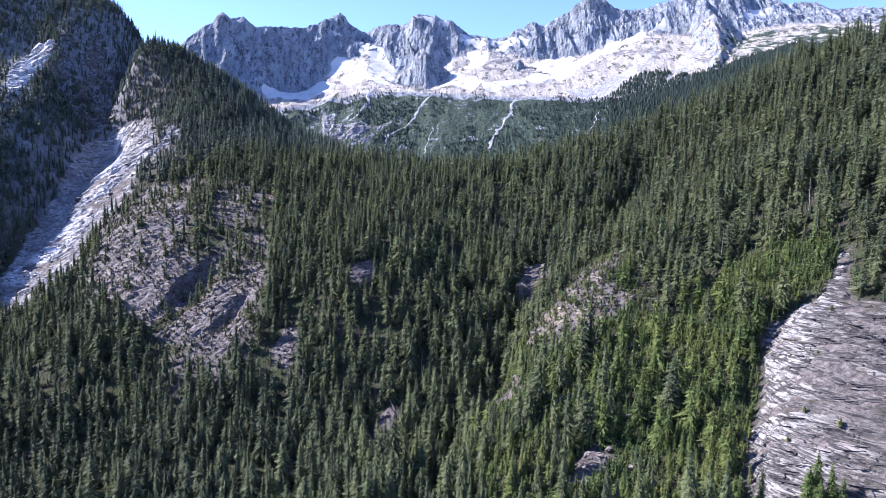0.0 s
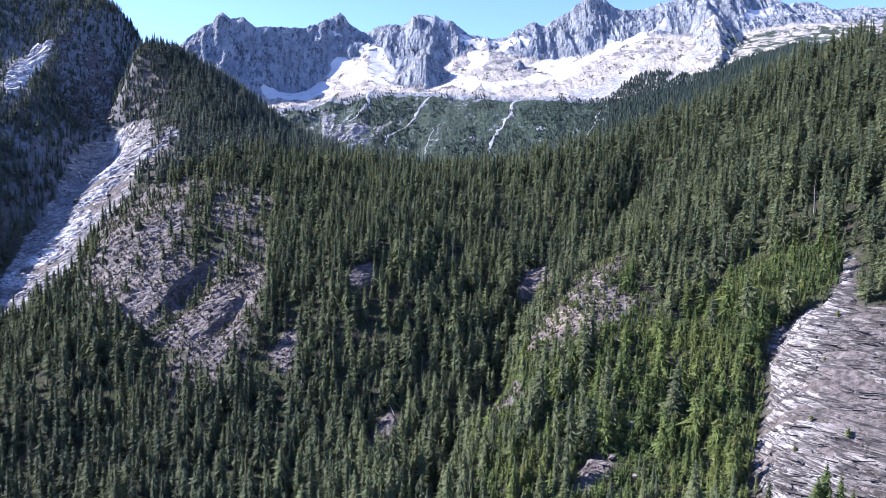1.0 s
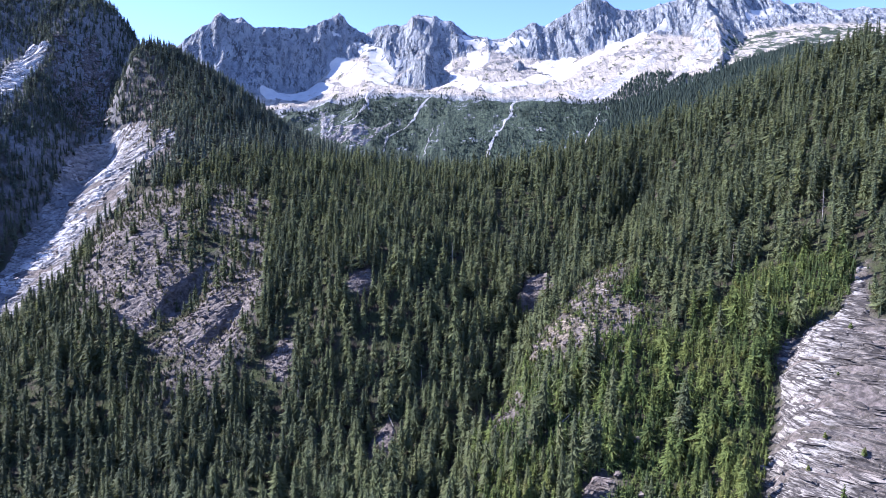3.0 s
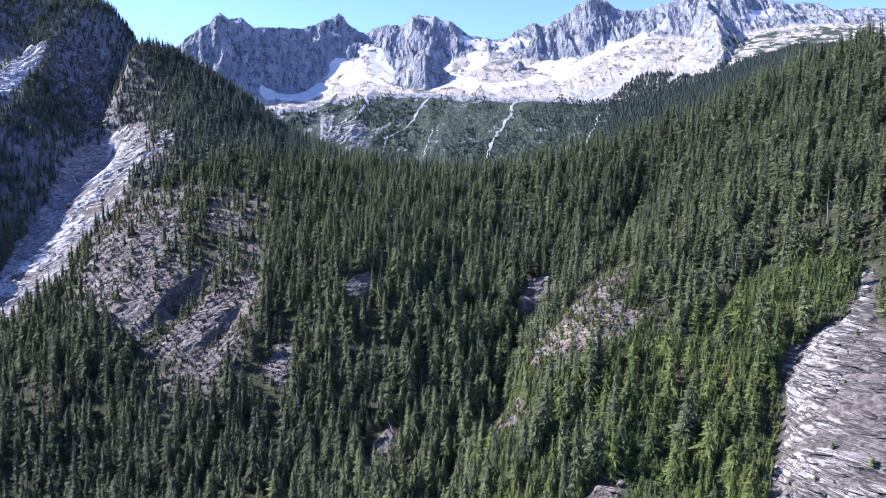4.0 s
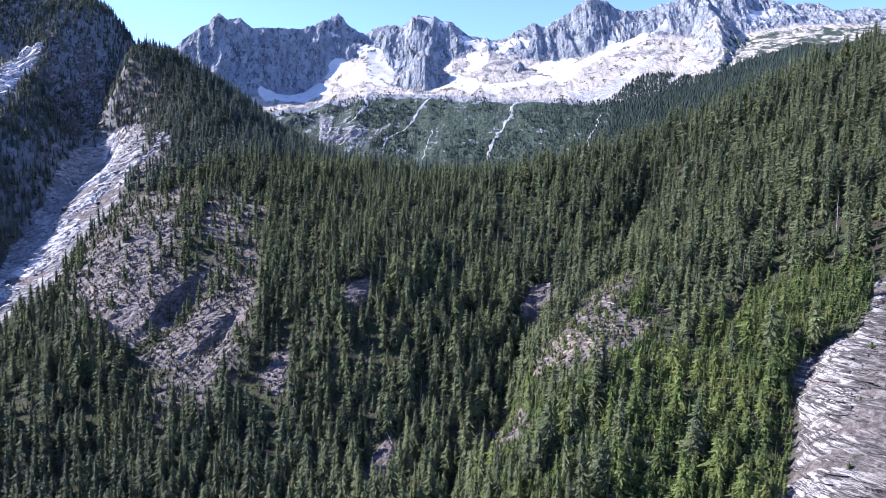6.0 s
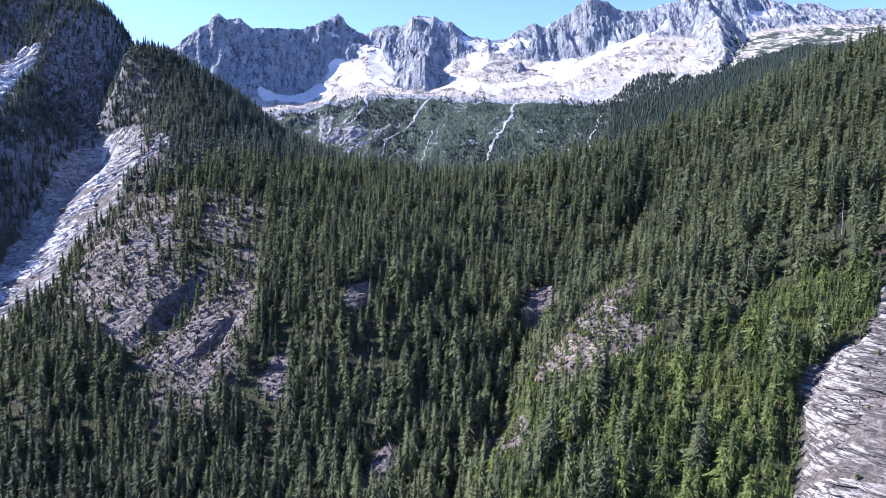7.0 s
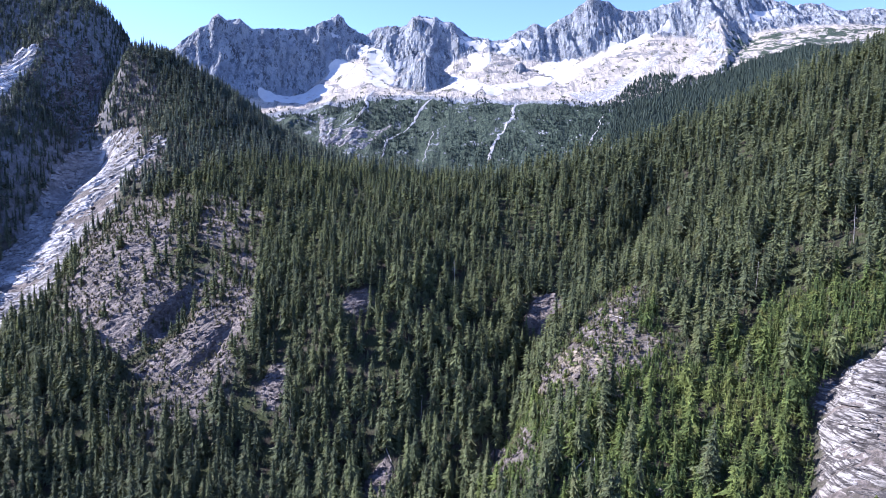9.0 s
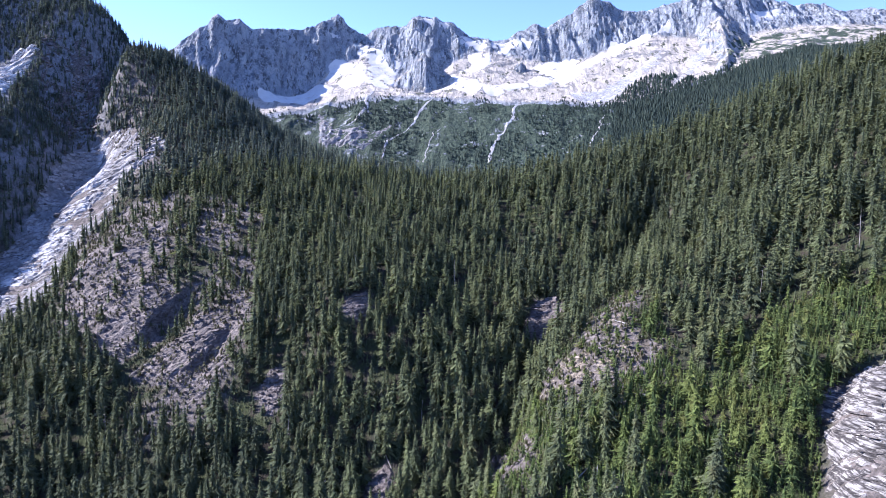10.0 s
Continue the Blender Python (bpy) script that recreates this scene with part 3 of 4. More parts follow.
def plant(name, places, heights, tints, crowns, material, label, category="tree"):
    """One joined stand of conifers."""
    rng = np.random.RandomState(len(places))
    vs, fs, ts, start = [], [], [], 0
    kinds = rng.randint(len(crowns), size=len(places))
    for i, (cv, cf, cp) in enumerate(crowns):
        pick = np.flatnonzero(kinds == i)
        if not len(pick):
            continue
        a = rng.rand(len(pick)) * 6.283
        ca, sa = np.cos(a)[:, None], np.sin(a)[:, None]
        h = heights[pick][:, None]
        w = h ** 0.75 * 30 ** 0.25 * (0.80 + 0.65 * rng.rand(len(pick), 1))
        lean = (rng.rand(len(pick), 2) - 0.5) * 0.06
        x = places[pick, 0:1] + w * (cv[:, 0] * ca - cv[:, 1] * sa) + h * cv[:, 2] * lean[:, :1]
        y = places[pick, 1:2] + w * (cv[:, 0] * sa + cv[:, 1] * ca) + h * cv[:, 2] * lean[:, 1:]
        z = places[pick, 2:3] + h * cv[:, 2]
        vs.append(np.stack([x, y, z], -1).reshape(-1, 3))
        fs.append((cf[None] + (start + np.arange(len(pick)) * len(cv))[:, None, None]).reshape(-1, 3))
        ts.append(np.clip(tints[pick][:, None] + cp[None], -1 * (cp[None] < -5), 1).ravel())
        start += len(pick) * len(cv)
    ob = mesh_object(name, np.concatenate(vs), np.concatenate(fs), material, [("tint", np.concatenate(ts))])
    return tagged(ob, label, category, kind="stuff")


def scatter(x0, x1, y0, y1, spacing, seed):
    rng = np.random.RandomState(seed)
    px, py = np.meshgrid(np.arange(x0, x1, spacing), np.arange(y0, y1, spacing))
    px = px + (rng.rand(*px.shape) - 0.5) * spacing * 1.1
    py = py + (rng.rand(*py.shape) - 0.5) * spacing * 1.1
    return px.ravel(), py.ravel(), rng



# ---- rock bodies, snow and streams that lie on the land ----
def plate_mesh(seed, material):
    """A flat angular rock plate about a metre long, undercut all round."""
    rng = np.random.RandomState(seed)
    n = 9
    ring = [(math.cos(6.2832 * (i + 0.5 * rng.rand()) / n), math.sin(6.2832 * (i + 0.5 * rng.rand()) / n)) for i in range(n)]
    k = 0.75 + 0.3 * rng.rand(n)
    v = [(0.5 * a * q, 0.5 * b * q, 0.5 + 0.25 * rng.rand()) for (a, b), q in zip(ring, k)]
    v += [(0.42 * a * q, 0.36 * b * q, -0.6) for (a, b), q in zip(ring, k)] + [(0, 0, 0.7)]
    f = [(i, (i + 1) % n, 2 * n) for i in range(n)] + [(i, i + n, (i + 1) % n) for i in range(n)] + [((i + 1) % n, i + n, (i + 1) % n + n) for i in range(n)]
    me = bpy.data.meshes.new("rock_plate")
    me.from_pydata(v, [], f)
    me.materials.append(material)
    return me


PLATES = [{m.name: plate_mesh(70 + i, m) for m in (SLAB, ROCK, CHUTE, KNOLL)} for i in range(7)]


def patch(name, outline, step, lift, ledge, material, label, category, tilt=0.0, margin=3.0, kind="", smooth_shade=False, wear=1.0, edge=4.0, plates=0, plate_size=8.0, fill=0, grain=7.0, chunky=1.0, wash_sun=(), bold=1.0):
    """A body that follows the land inside a plan outline, broken into ledges and tucked into the ground at its rim."""
    p = np.array(outline, float)
    mid = p.mean(0)
    e = 0.3 * np.ptp(p, axis=0).min()
    fall = math.atan2(float(land(mid[0], mid[1] + e) - land(mid[0], mid[1] - e)), float(land(mid[0] + e, mid[1]) - land(mid[0] - e, mid[1]))) + tilt
    cf, sf = math.cos(fall), math.sin(fall)
    pd, ps = p[:, 0] * cf + p[:, 1] * sf, p[:, 1] * cf - p[:, 0] * sf
    ad = np.arange(pd.min() - margin * 3, pd.max() + margin * 3, step * 0.75)
    ast = np.arange(ps.min() - margin * 3, ps.max() + margin * 3, step * 1.7)
    strike, down = np.meshgrid(ast, ad)
    x, y = down * cf - strike * sf, down * sf + strike * cf
    d = inside(x, y, outline) + margin * 4.5 * (fractal(x, y, margin * 6, 5, 0.6) - 0.5)
    z0 = land(x, y)
    for i in range(fill):
        z0 = np.pad(z0, 1, mode="edge")
        z0 = (z0[1:-1, 1:-1] + z0[:-2, 1:-1] + z0[2:, 1:-1] + z0[1:-1, :-2] + z0[1:-1, 2:]) / 5
    body = smooth(-margin * 0.4, edge, d)
    relief = 0.0
    for i in range(6):
        size = ledge * (2.4 + 1.5 * i)
        wave = down + size * 0.9 * (fractal(strike + 37 * i, down, size * 7, 3) - 0.5)
        n = fractal(strike / grain + 61.7 * i, wave + 13 * i, size, 3, 0.5)
        relief = relief + ledge * (0.4 + 0.12 * i) * (smooth(0.48, 0.50, n) - 0.5) + ledge * 0.4 * (n - 0.5) - ledge * 1.5 * np.exp(-((n - 0.488) / 0.015) ** 2)
    rough = (fractal(x, y, 3.2 * step, 3) - 0.5) * wear * step * 0.7
    z = z0 + body * (lift * (0.7 + 0.6 * fractal(x + 90, y, 30, 3)) + bold * relief + rough) - 1.6 * margin * (1 - smooth(-margin * 1.6, -margin * 0.2, d))
    f4 = grid_faces(len(ast), len(ad))[:, ::-1]
    f4 = f4[(d.ravel()[f4] > -margin * 1.5).any(1)]
    used, inverse = np.unique(f4, return_inverse=True)
    v = np.stack([x, y, z], -1).reshape(-1, 3)[used]
    ob = tagged(mesh_object(name, v, inverse.reshape(f4.shape), material, attributes=[("wash_sun", smooth(wash_sun[1], 0.3 * wash_sun[1], along(v[:, 0], v[:, 1], wash_sun[0])))] if wash_sun else (), smooth_shade=smooth_shade), label, category, kind=kind)
    # loose shingle-like plates whose lower edges stand off the face
    rng = np.random.RandomState(len(v))
    spots = np.flatnonzero(d.ravel() > min(max(margin * 0.8, plate_size * 0.4), 0.5 * d.max()))
    for i in rng.choice(spots, plates) if plates else ():
        px, py, pz = x.ravel()[i], y.ravel()[i], z.ravel()[i]
        gx, gy = float(land(px + 5, py) - land(px - 5, py)) / 10, float(land(px, py + 5) - land(px, py - 5)) / 10
        up = Vector((-gx, -gy, 1)).normalized()
        climb = Vector((gx, gy, gx * gx + gy * gy)).normalized()
        side = climb.cross(up)
        size = plate_size * (0.45 + 0.9 * rng.rand() ** 1.6)
        m = Matrix((side, climb, up)).transposed().to_4x4()
        m = Matrix.Translation((px, py, pz)) @ m @ pose(0, 0, 0, -6 - 9 * rng.rand(), 0, math.degrees(tilt) * 0.5 + 16 * (rng.rand() - 0.5))
        piece = new("rock_plate", PLATES[rng.randint(len(PLATES))][material.name])
        piece.parent = ob
        piece.matrix_world = m @ Matrix.Diagonal((size, size * chunky * (0.10 + 0.17 * rng.rand()), size * 0.075 * chunky, 1))
    return ob


patch("rock_slab", SLAB_OUTLINE, 0.6, 1.5, 1.1, SLAB, "broad pale grey rock slab split into thin ledges", "rock", 0.42, 1.8, plates=300, plate_size=12.0, chunky=0.55, grain=9.0, bold=1.7, wash_sun=(SLAB_WASH, 25.0))
patch("rock_chute", CHUTE_OUTLINE, 2.2, 2.0, 1.9, CHUTE, "washed pale granite chute beside a dark gully", "rock", 0.5, 6.0, plates=70, plate_size=13.0, grain=4.5, chunky=1.8, wash_sun=(CHUTE_SUN, 32.0))
# sunlit band painted down the middle of the upper chute
patch("rock_chute", UPPER_CHUTE, 2.5, 2.0, 2.6, CHUTE, "narrow pale granite chute below a wooded top", "rock", 0.4, 5.0, plates=25, plate_size=11.0, grain=2.5, chunky=1.8, wash_sun=([(-822, 1345), (-805, 1280), (-792, 1200)], 45.0))
patch("rock_outcrop", OUTCROP_A, 1.6, 2.2, 1.2, ROCK, "broad purplish grey rock outcrop with dark broken ledges", "rock", 0.6, 6.0, plates=50, plate_size=8.0, grain=3.5, chunky=2.0, wear=0.3, smooth_shade=True)
patch("rock_outcrop", OUTCROP_B, 1.3, 2.0, 1.2, ROCK, "slanting grey rock ribs between sparse trees", "rock", 0.9, 5.0, plates=50, plate_size=8.0, grain=3.5, chunky=2.0, wear=0.3, smooth_shade=True)
patch("scree_slope", SCREE, 0.8, 1.0, 0.5, ROCK, "small grey scree slope of loose broken stones", "scree", 0.0, 2.0, wear=3.5, plates=40, plate_size=3.5)
patch("rock_outcrop", CLEARING, 1.2, -0.3, 1.3, KNOLL, "dry brownish rocky knoll with grass and scrub", "rock", 0.4, 7.0, edge=10.0, plates=80, plate_size=5.0, grain=2.5, chunky=2.2)
patch("rock_outcrop", OUTCROP_C, 0.9, 3.5, 2.2, ROCK, "brownish grey rock bluff with a steep cracked face", "rock", 0.3, 3.5, edge=3.0, plates=34, plate_size=6.0, grain=2.5, chunky=2.0)
patch("rock_outcrop", OUTCROP_D, 1.0, 5.0, 1.7, ROCK, "dark rock bluff above a shaded cliff", "rock", 0.2, 2.5, edge=3.0, plates=20, plate_size=10.0)
patch("rock_outcrop", OUTCROP_E, 0.9, 4.0, 1.5, ROCK, "small dark rock step among conifers", "rock", 0.2, 2.0, edge=3.0, plates=14, plate_size=9.0)
patch("rock_outcrop", OUTCROP_F, 0.8, 1.5, 2.0, ROCK, "small grey rock ledge among young conifers", "rock", 0.2, 3.0, edge=2.5, plates=26, plate_size=7.0)
patch("rock_outcrop", OUTCROP_G, 0.8, 1.5, 1.3, ROCK, "grey broken rock rib under dead branches", "rock", 0.2, 2.0, edge=2.5, plates=14, plate_size=7.0)
patch("rock_cliff", DARK_CLIFF, 2.6, 1.0, 2.0, ROCK, "tall shaded dark cliff with ledges and small trees", "cliff", 0.3, 8.0, edge=12.0, plates=60, plate_size=11.0, grain=1.2, chunky=2.5)
patch("rock_outcrop", SPUR_ROCKS, 2.2, 0.5, 3.2, CHUTE, "pale broken rock between conifers on a steep spur", "rock", 0.5, 9.0, edge=12.0, plates=60, plate_size=9.0, grain=1.5, chunky=2.5)
for outline, what in ((SNOW_A, "shaded old snow apron below a dark cliff"), (SNOW_B, "shaded snow tongue in a rock corner"),
                      (SNOW_C, "bright sunlit glacier below a notch in the crest"), (SNOW_D, "long bright snow bank along the granite bench"),
                      (SNOW_E, "small snow cap on a rounded summit"), (SNOW_F, "snow drift filling a col in the crest"),
                      (SNOW_G, "snow slope below dark rock"), (SNOW_H, "small snow patch on the granite bench"),
                      (SNOW_I, "long diagonal snow ramp under the main peak"), (SNOW_L, "snow patch under a dark wall"),
                      (SNOW_M, "tiny snow patch on a dark peak")):
    patch("snow_field", outline, 4.5, 2.0 if outline in (SNOW_A, SNOW_B, SNOW_C, SNOW_D) else 2.2, 0.4, SNOW, what, "snow", 0.0, 17.0 if outline in (SNOW_I, SNOW_D) else 8.0, smooth_shade=True, edge=14.0, fill=14)
for outline, what in ((BENCH_SLABS, "bright bare granite slabs below the snow"), (SLAB_TONGUE, "narrow bright slab tongue beside forest")):
    patch("granite_slab", outline, 4.0, 1.6, 0.7, STREAM, what, "rock", 0.3, 17.0, edge=14.0, wear=0.8, fill=6, grain=3.0)
patch("pale_cliff", PALE_CLIFF, 3.5, 3.0, 2.6, CHUTE, "pale granite step streaked by melt water", "rock", 0.5, 16.0, edge=14.0, wear=2.0, grain=1.4)


def stream(line, width, label):
    """A pale washed stream bed running down the basin wall."""
    p = np.array(line, float)
    s = np.concatenate([[0], np.cumsum(np.hypot(*np.diff(p, axis=0).T))])
    t = np.arange(0, s[-1], 4.0)
    cx, cy = np.interp(t, s, p[:, 0]), np.interp(t, s, p[:, 1])
    cx = cx + 40 * (fractal(t, 0 * t + p[0, 0], 50, 4, 0.6) - 0.5)
    w = width * (0.15 + 1.7 * fractal(t, 0 * t + p[0, 0], 18, 4, 0.6) ** 1.6)
    k = np.linspace(-1, 1, 7)
    left = w * (0.3 + 1.4 * fractal(t, 0 * t + 9, 14, 4, 0.6))
    right = w * (0.3 + 1.4 * fractal(t, 0 * t + 31, 14, 4, 0.6))
    x = cx[:, None] + np.where(k < 0, left[:, None], right[:, None]) * k
    y = np.repeat(cy[:, None], 7, 1)
    z = land(x, y) + 0.9 - 2.0 * (np.abs(k) > 0.9) + 1.2 * (fractal(x, y, 7, 3) - 0.5)
    ob = mesh_object("stream_bed", np.stack([x, y, z], -1).reshape(-1, 3), grid_faces(7, len(t)), STREAM)
    return tagged(ob, label, "stream")


for line, width, what in ((STREAM_A, 10, "pale gravel gully fanning out below the glacier"), (STREAM_B, 7.5, "winding white melt-water stream on scrubby rock"),
                          (STREAM_C, 8, "white cascading stream down the basin wall"), (STREAM_D, 5, "thin pale gully on grey rock"),
                          (STREAM_E, 2.5, "faint thread of water between shrubs")):
    stream(line, width, what)


# ---- forest ----
def cone_frustum(bm, a, b, ra, rb, sides=7):
    """A tapered stick between two points."""
    a, b = Vector(a), Vector(b)
    turn = (b - a).to_track_quat("Z", "Y").to_matrix()
    rings = []
    for c, r in ((a, ra), (b, rb)):
        rings.append([bm.verts.new(c + turn @ Vector((r * math.cos(6.2832 * i / sides), r * math.sin(6.2832 * i / sides), 0))) for i in range(sides)])
    for i in range(sides):
        j = (i + 1) % sides
        bm.faces.new((rings[0][i], rings[0][j], rings[1][j], rings[1][i]))
    bm.faces.new(rings[1])


def part(name, bm, material, parent, label=""):
    me = bpy.data.meshes.new(name)
    bm.to_mesh(me)
    bm.free()
    me.materials.append(material)
    ob = new(name, me)
    ob.parent = parent
    return tagged(ob, label)


def trunk_mesh(rng, height, radius):
    bm = bmesh.new()
    base, r = Vector((0, 0, -1.5)), radius * 1.25
    for i in range(1, 6):
        k = i / 5
        tip = Vector(((rng.rand() - 0.5) * 0.25, (rng.rand() - 0.5) * 0.25, height * k * 0.97))
        rr = radius * (1 - k) ** 0.8 + 0.03
        cone_frustum(bm, base, tip, r, rr)
        base, r = tip, rr
    return bm


def make_conifer(seed, height, slim, material, tint, label, group, name="conifer_tree", category="tree"):
    rng = np.random.RandomState(seed)
    tree = tagged(new(name), label, category, group)
    part("trunk", trunk_mesh(rng, height, height * 0.012), BARK, tree)
    v, f, p = conifer_crown(rng, 31, 11, slim * 1.12, 0.06, True)
    v = v * height
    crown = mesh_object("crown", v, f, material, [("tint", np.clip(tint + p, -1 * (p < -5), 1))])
    crown.parent = tree
    return tree


def make_snag(seed, height):
    """A dead standing stem with broken stubs."""
    rng = np.random.RandomState(seed)
    snag = tagged(new("dead_tree"), "bare bleached grey dead conifer standing in the forest", "dead tree", "dead standing trees")
    part("trunk", trunk_mesh(rng, height, height * 0.009), DEADWOOD, snag)
    for i in range(14):
        z, a, r = height * (0.35 + 0.6 * rng.rand()), rng.rand() * 6.28, height * 0.07 * (0.5 + rng.rand())
        bm = bmesh.new()
        cone_frustum(bm, (0, 0, z), (r * math.cos(a), r * math.sin(a), z - r * 0.3), 0.10, 0.03, 4)
        part("branch", bm, DEADWOOD, snag)
    return snag


px, py, rng = scatter(-1180, 900, 290, 1600, 7.0, 3)
keep = (np.abs(px) < 0.72 * py + 30) & ((px < 0.3 * py - 60) | (py < 990)) & ((py < 1470) | (px < -450))
px, py = px[keep], py[keep]
for outline in BARE:
    grown = 0.5 if outline is CLEARING else 0.4 if outline in (OUTCROP_B, OUTCROP_G) else 0.22 if outline is OUTCROP_A else 0.0
    keep = (inside(px, py, outline) < -1 + 4 * rng.rand(len(px))) | (rng.rand(len(px)) < grown)
    px, py = px[keep], py[keep]
young = (inside(px, py, YOUNG_ZONE) > 12 * (rng.rand(len(px)) - 0.5)) & (rng.rand(len(px)) < 0.32 + 0.64 * smooth(60, 150, px))
sparse = np.maximum(smooth(-15, 15, inside(px, py, SPARSE_ZONE)) * 0.66, np.maximum(smooth(-5, 10, inside(px, py, DARK_CLIFF)) * 0.5, smooth(-5, 10, inside(px, py, SPUR_ROCKS)) * 0.6))
sparse = np.maximum(sparse, 0.55 * smooth(-4, 6, inside(px, py, OPEN_ZONE)))
thin = np.maximum(sparse, np.maximum(0.3 * smooth(0.52, 0.7, fractal(px, py, 70, 3)), 0.32 * smooth(0.5, 0.62, fractal(px + 900, py, 24, 3))))
slope = np.hypot(land(px + 4, py) - land(px - 4, py), land(px, py + 4) - land(px, py - 4)) / 8
keep = rng.rand(len(px)) < np.minimum(1, 0.55 * np.sqrt(1 + slope ** 2)) * (1 - thin) * (1 - 0.2 * smooth(110, 240, px))
px, py, young, sparse = px[keep], py[keep], young[keep], sparse[keep]
pz = land(px, py) - 0.5
high = smooth(900, 1250, py) * smooth(-250, -500, px)
tall = (20 + 21 * rng.rand(len(px))) * (0.72 + 0.5 * fractal(px, py, 55, 3)) * (1 - 0.4 * high) * (1 - 0.35 * sparse)
old = smooth(110, 240, px) * smooth(480, 620, py)
tall = tall * (1 + 0.25 * old)
tall = np.where(young, 8 + 24 * rng.rand(len(px)) ** 1.7, tall)
tall = tall * np.where(rng.rand(len(px)) < 0.3, 0.45 + 0.3 * rng.rand(len(px)), 1.0)
# only low growth at the foot of the small bluffs
for outline, reach in ((OUTCROP_C, 26), (OUTCROP_D, 7), (OUTCROP_E, 6), (OUTCROP_F, 16), (OUTCROP_G, 18), (SCREE, 24), (OUTCROP_B, 12), (CLEARING, 8)):
    for ahead in (0.4 * reach, 0.7 * reach, reach):
        tall = np.where(inside(px, py + ahead, outline) > -2, np.minimum(tall, 5 + 6 * rng.rand(len(px))), tall)
# light on the slope put into tint: paler centre, darker lower west
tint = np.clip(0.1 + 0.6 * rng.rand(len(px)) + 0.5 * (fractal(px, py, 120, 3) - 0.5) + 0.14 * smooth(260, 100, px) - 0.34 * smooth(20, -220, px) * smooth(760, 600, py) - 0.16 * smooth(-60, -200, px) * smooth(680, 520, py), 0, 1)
far_of = np.hypot(px, py)
P3 = np.stack([px, py, pz], -1)

# the trees of the lowest strip stand singly
single = np.zeros(len(px), bool)
single[np.argsort(far_of)[:300]] = True
GROUP = "conifers on the near slope"
MODELS = [make_conifer(40 + i, 30.0, 0.14 + 0.012 * i, CONIFER, 0.2 + 0.12 * i, "tall dark green conifer with drooping boughs", GROUP) for i in range(5)]
FRESH = [make_conifer(60 + i, 14.0, 0.20 + 0.02 * i, YOUNG, 0.3 + 0.2 * i, "young bright green conifer among shrubs", "young conifers on the near slope") for i in range(3)]
for i in np.flatnonzero(single):
    kinds = FRESH if young[i] else MODELS
    model = kinds[rng.randint(len(kinds))]
    k = tall[i] / (14.0 if young[i] else 30.0)
    m = pose(*P3[i], (rng.rand() - 0.5) * 4, (rng.rand() - 0.5) * 4, rng.rand() * 360) @ Matrix.Diagonal((k, k, k, 1))
    copy_thing(model, m)
for model in MODELS + FRESH:
    for o in (*model.children, model):
        bpy.data.objects.remove(o)

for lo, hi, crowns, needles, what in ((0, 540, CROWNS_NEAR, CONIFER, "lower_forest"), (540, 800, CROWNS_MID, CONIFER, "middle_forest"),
                                 (800, 1080, CROWNS_FAR, CONIFER, "upper_forest"), (1080, 3000, CROWNS_SMALL, HAZED_CONIFER, "ridge_forest")):
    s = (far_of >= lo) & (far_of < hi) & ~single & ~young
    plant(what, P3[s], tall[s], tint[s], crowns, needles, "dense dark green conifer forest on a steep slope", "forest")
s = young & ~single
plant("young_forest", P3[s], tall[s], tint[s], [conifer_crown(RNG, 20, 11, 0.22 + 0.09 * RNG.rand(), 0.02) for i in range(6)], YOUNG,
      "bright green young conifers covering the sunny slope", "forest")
more = scatter(20, 300, 290, 560, 2.6, 8)
keep = (inside(more[0], more[1], YOUNG_ZONE) > 0) & (rng.rand(len(more[0])) < 0.8)
for outline in BARE:
    keep &= inside(more[0], more[1], outline) < (2.5 if outline is SLAB_OUTLINE else -1)
qx, qy = more[0][keep], more[1][keep]
plant("undergrowth", np.stack([qx, qy, land(qx, qy) - 0.3], -1), 3 + 8 * rng.rand(len(qx)) ** 1.5, rng.rand(len(qx)),
      [conifer_crown(RNG, 5, 7, 0.26 + 0.12 * RNG.rand(), 0.0) for i in range(6)], YOUNG, "bright green saplings and shrubs between the young conifers", "shrubs")

def rock_lift(x, y):
    out = np.zeros(np.shape(x))
    for outline, lift in ((OUTCROP_A, 4.0), (OUTCROP_B, 3.5), (CLEARING, 1.4), (OUTCROP_G, 1.5), (OUTCROP_C, 3.5)):
        out = np.maximum(out, lift * smooth(-2, 5, inside(x, y, outline)))
    return out


# small trees clinging to the steep western spur and mountain
qx, qy, rng6 = scatter(-1120, -400, 880, 1560, 6.2, 61)
wild = np.full(len(qx), -99.0)
for outline in (SPUR_WOODS, TOP_WOODS, WALL_WOODS):
    wild = np.maximum(wild, inside(qx, qy, outline))
keep = (wild + 30 * (fractal(qx, qy, 40, 3) - 0.5) > 0) & (rng6.rand(len(qx)) < np.where(qx < -640, 0.8, 0.75)) & (np.abs(qx) < 0.74 * qy + 20)
for outline in (CHUTE_OUTLINE, UPPER_CHUTE):
    keep &= inside(qx, qy, outline) < 0
qx, qy = qx[keep], qy[keep]
plant("mountain_trees", np.stack([qx, qy, land(qx, qy) - 0.5], -1), (7 + 14 * rng6.rand(len(qx)) ** 1.5) * np.where(qx < -640, 0.8, 1.0), rng6.rand(len(qx)), CROWNS_SMALL, HAZED_CONIFER,
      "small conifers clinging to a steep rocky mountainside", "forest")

# saplings and brush under the older trees
qx, qy, rng4 = scatter(-480, 420, 330, 760, 5.0, 51)
keep = (np.abs(qx) < 0.72 * qy) & (inside(qx, qy, YOUNG_ZONE) < 0) & (rng4.rand(len(qx)) < 0.68)
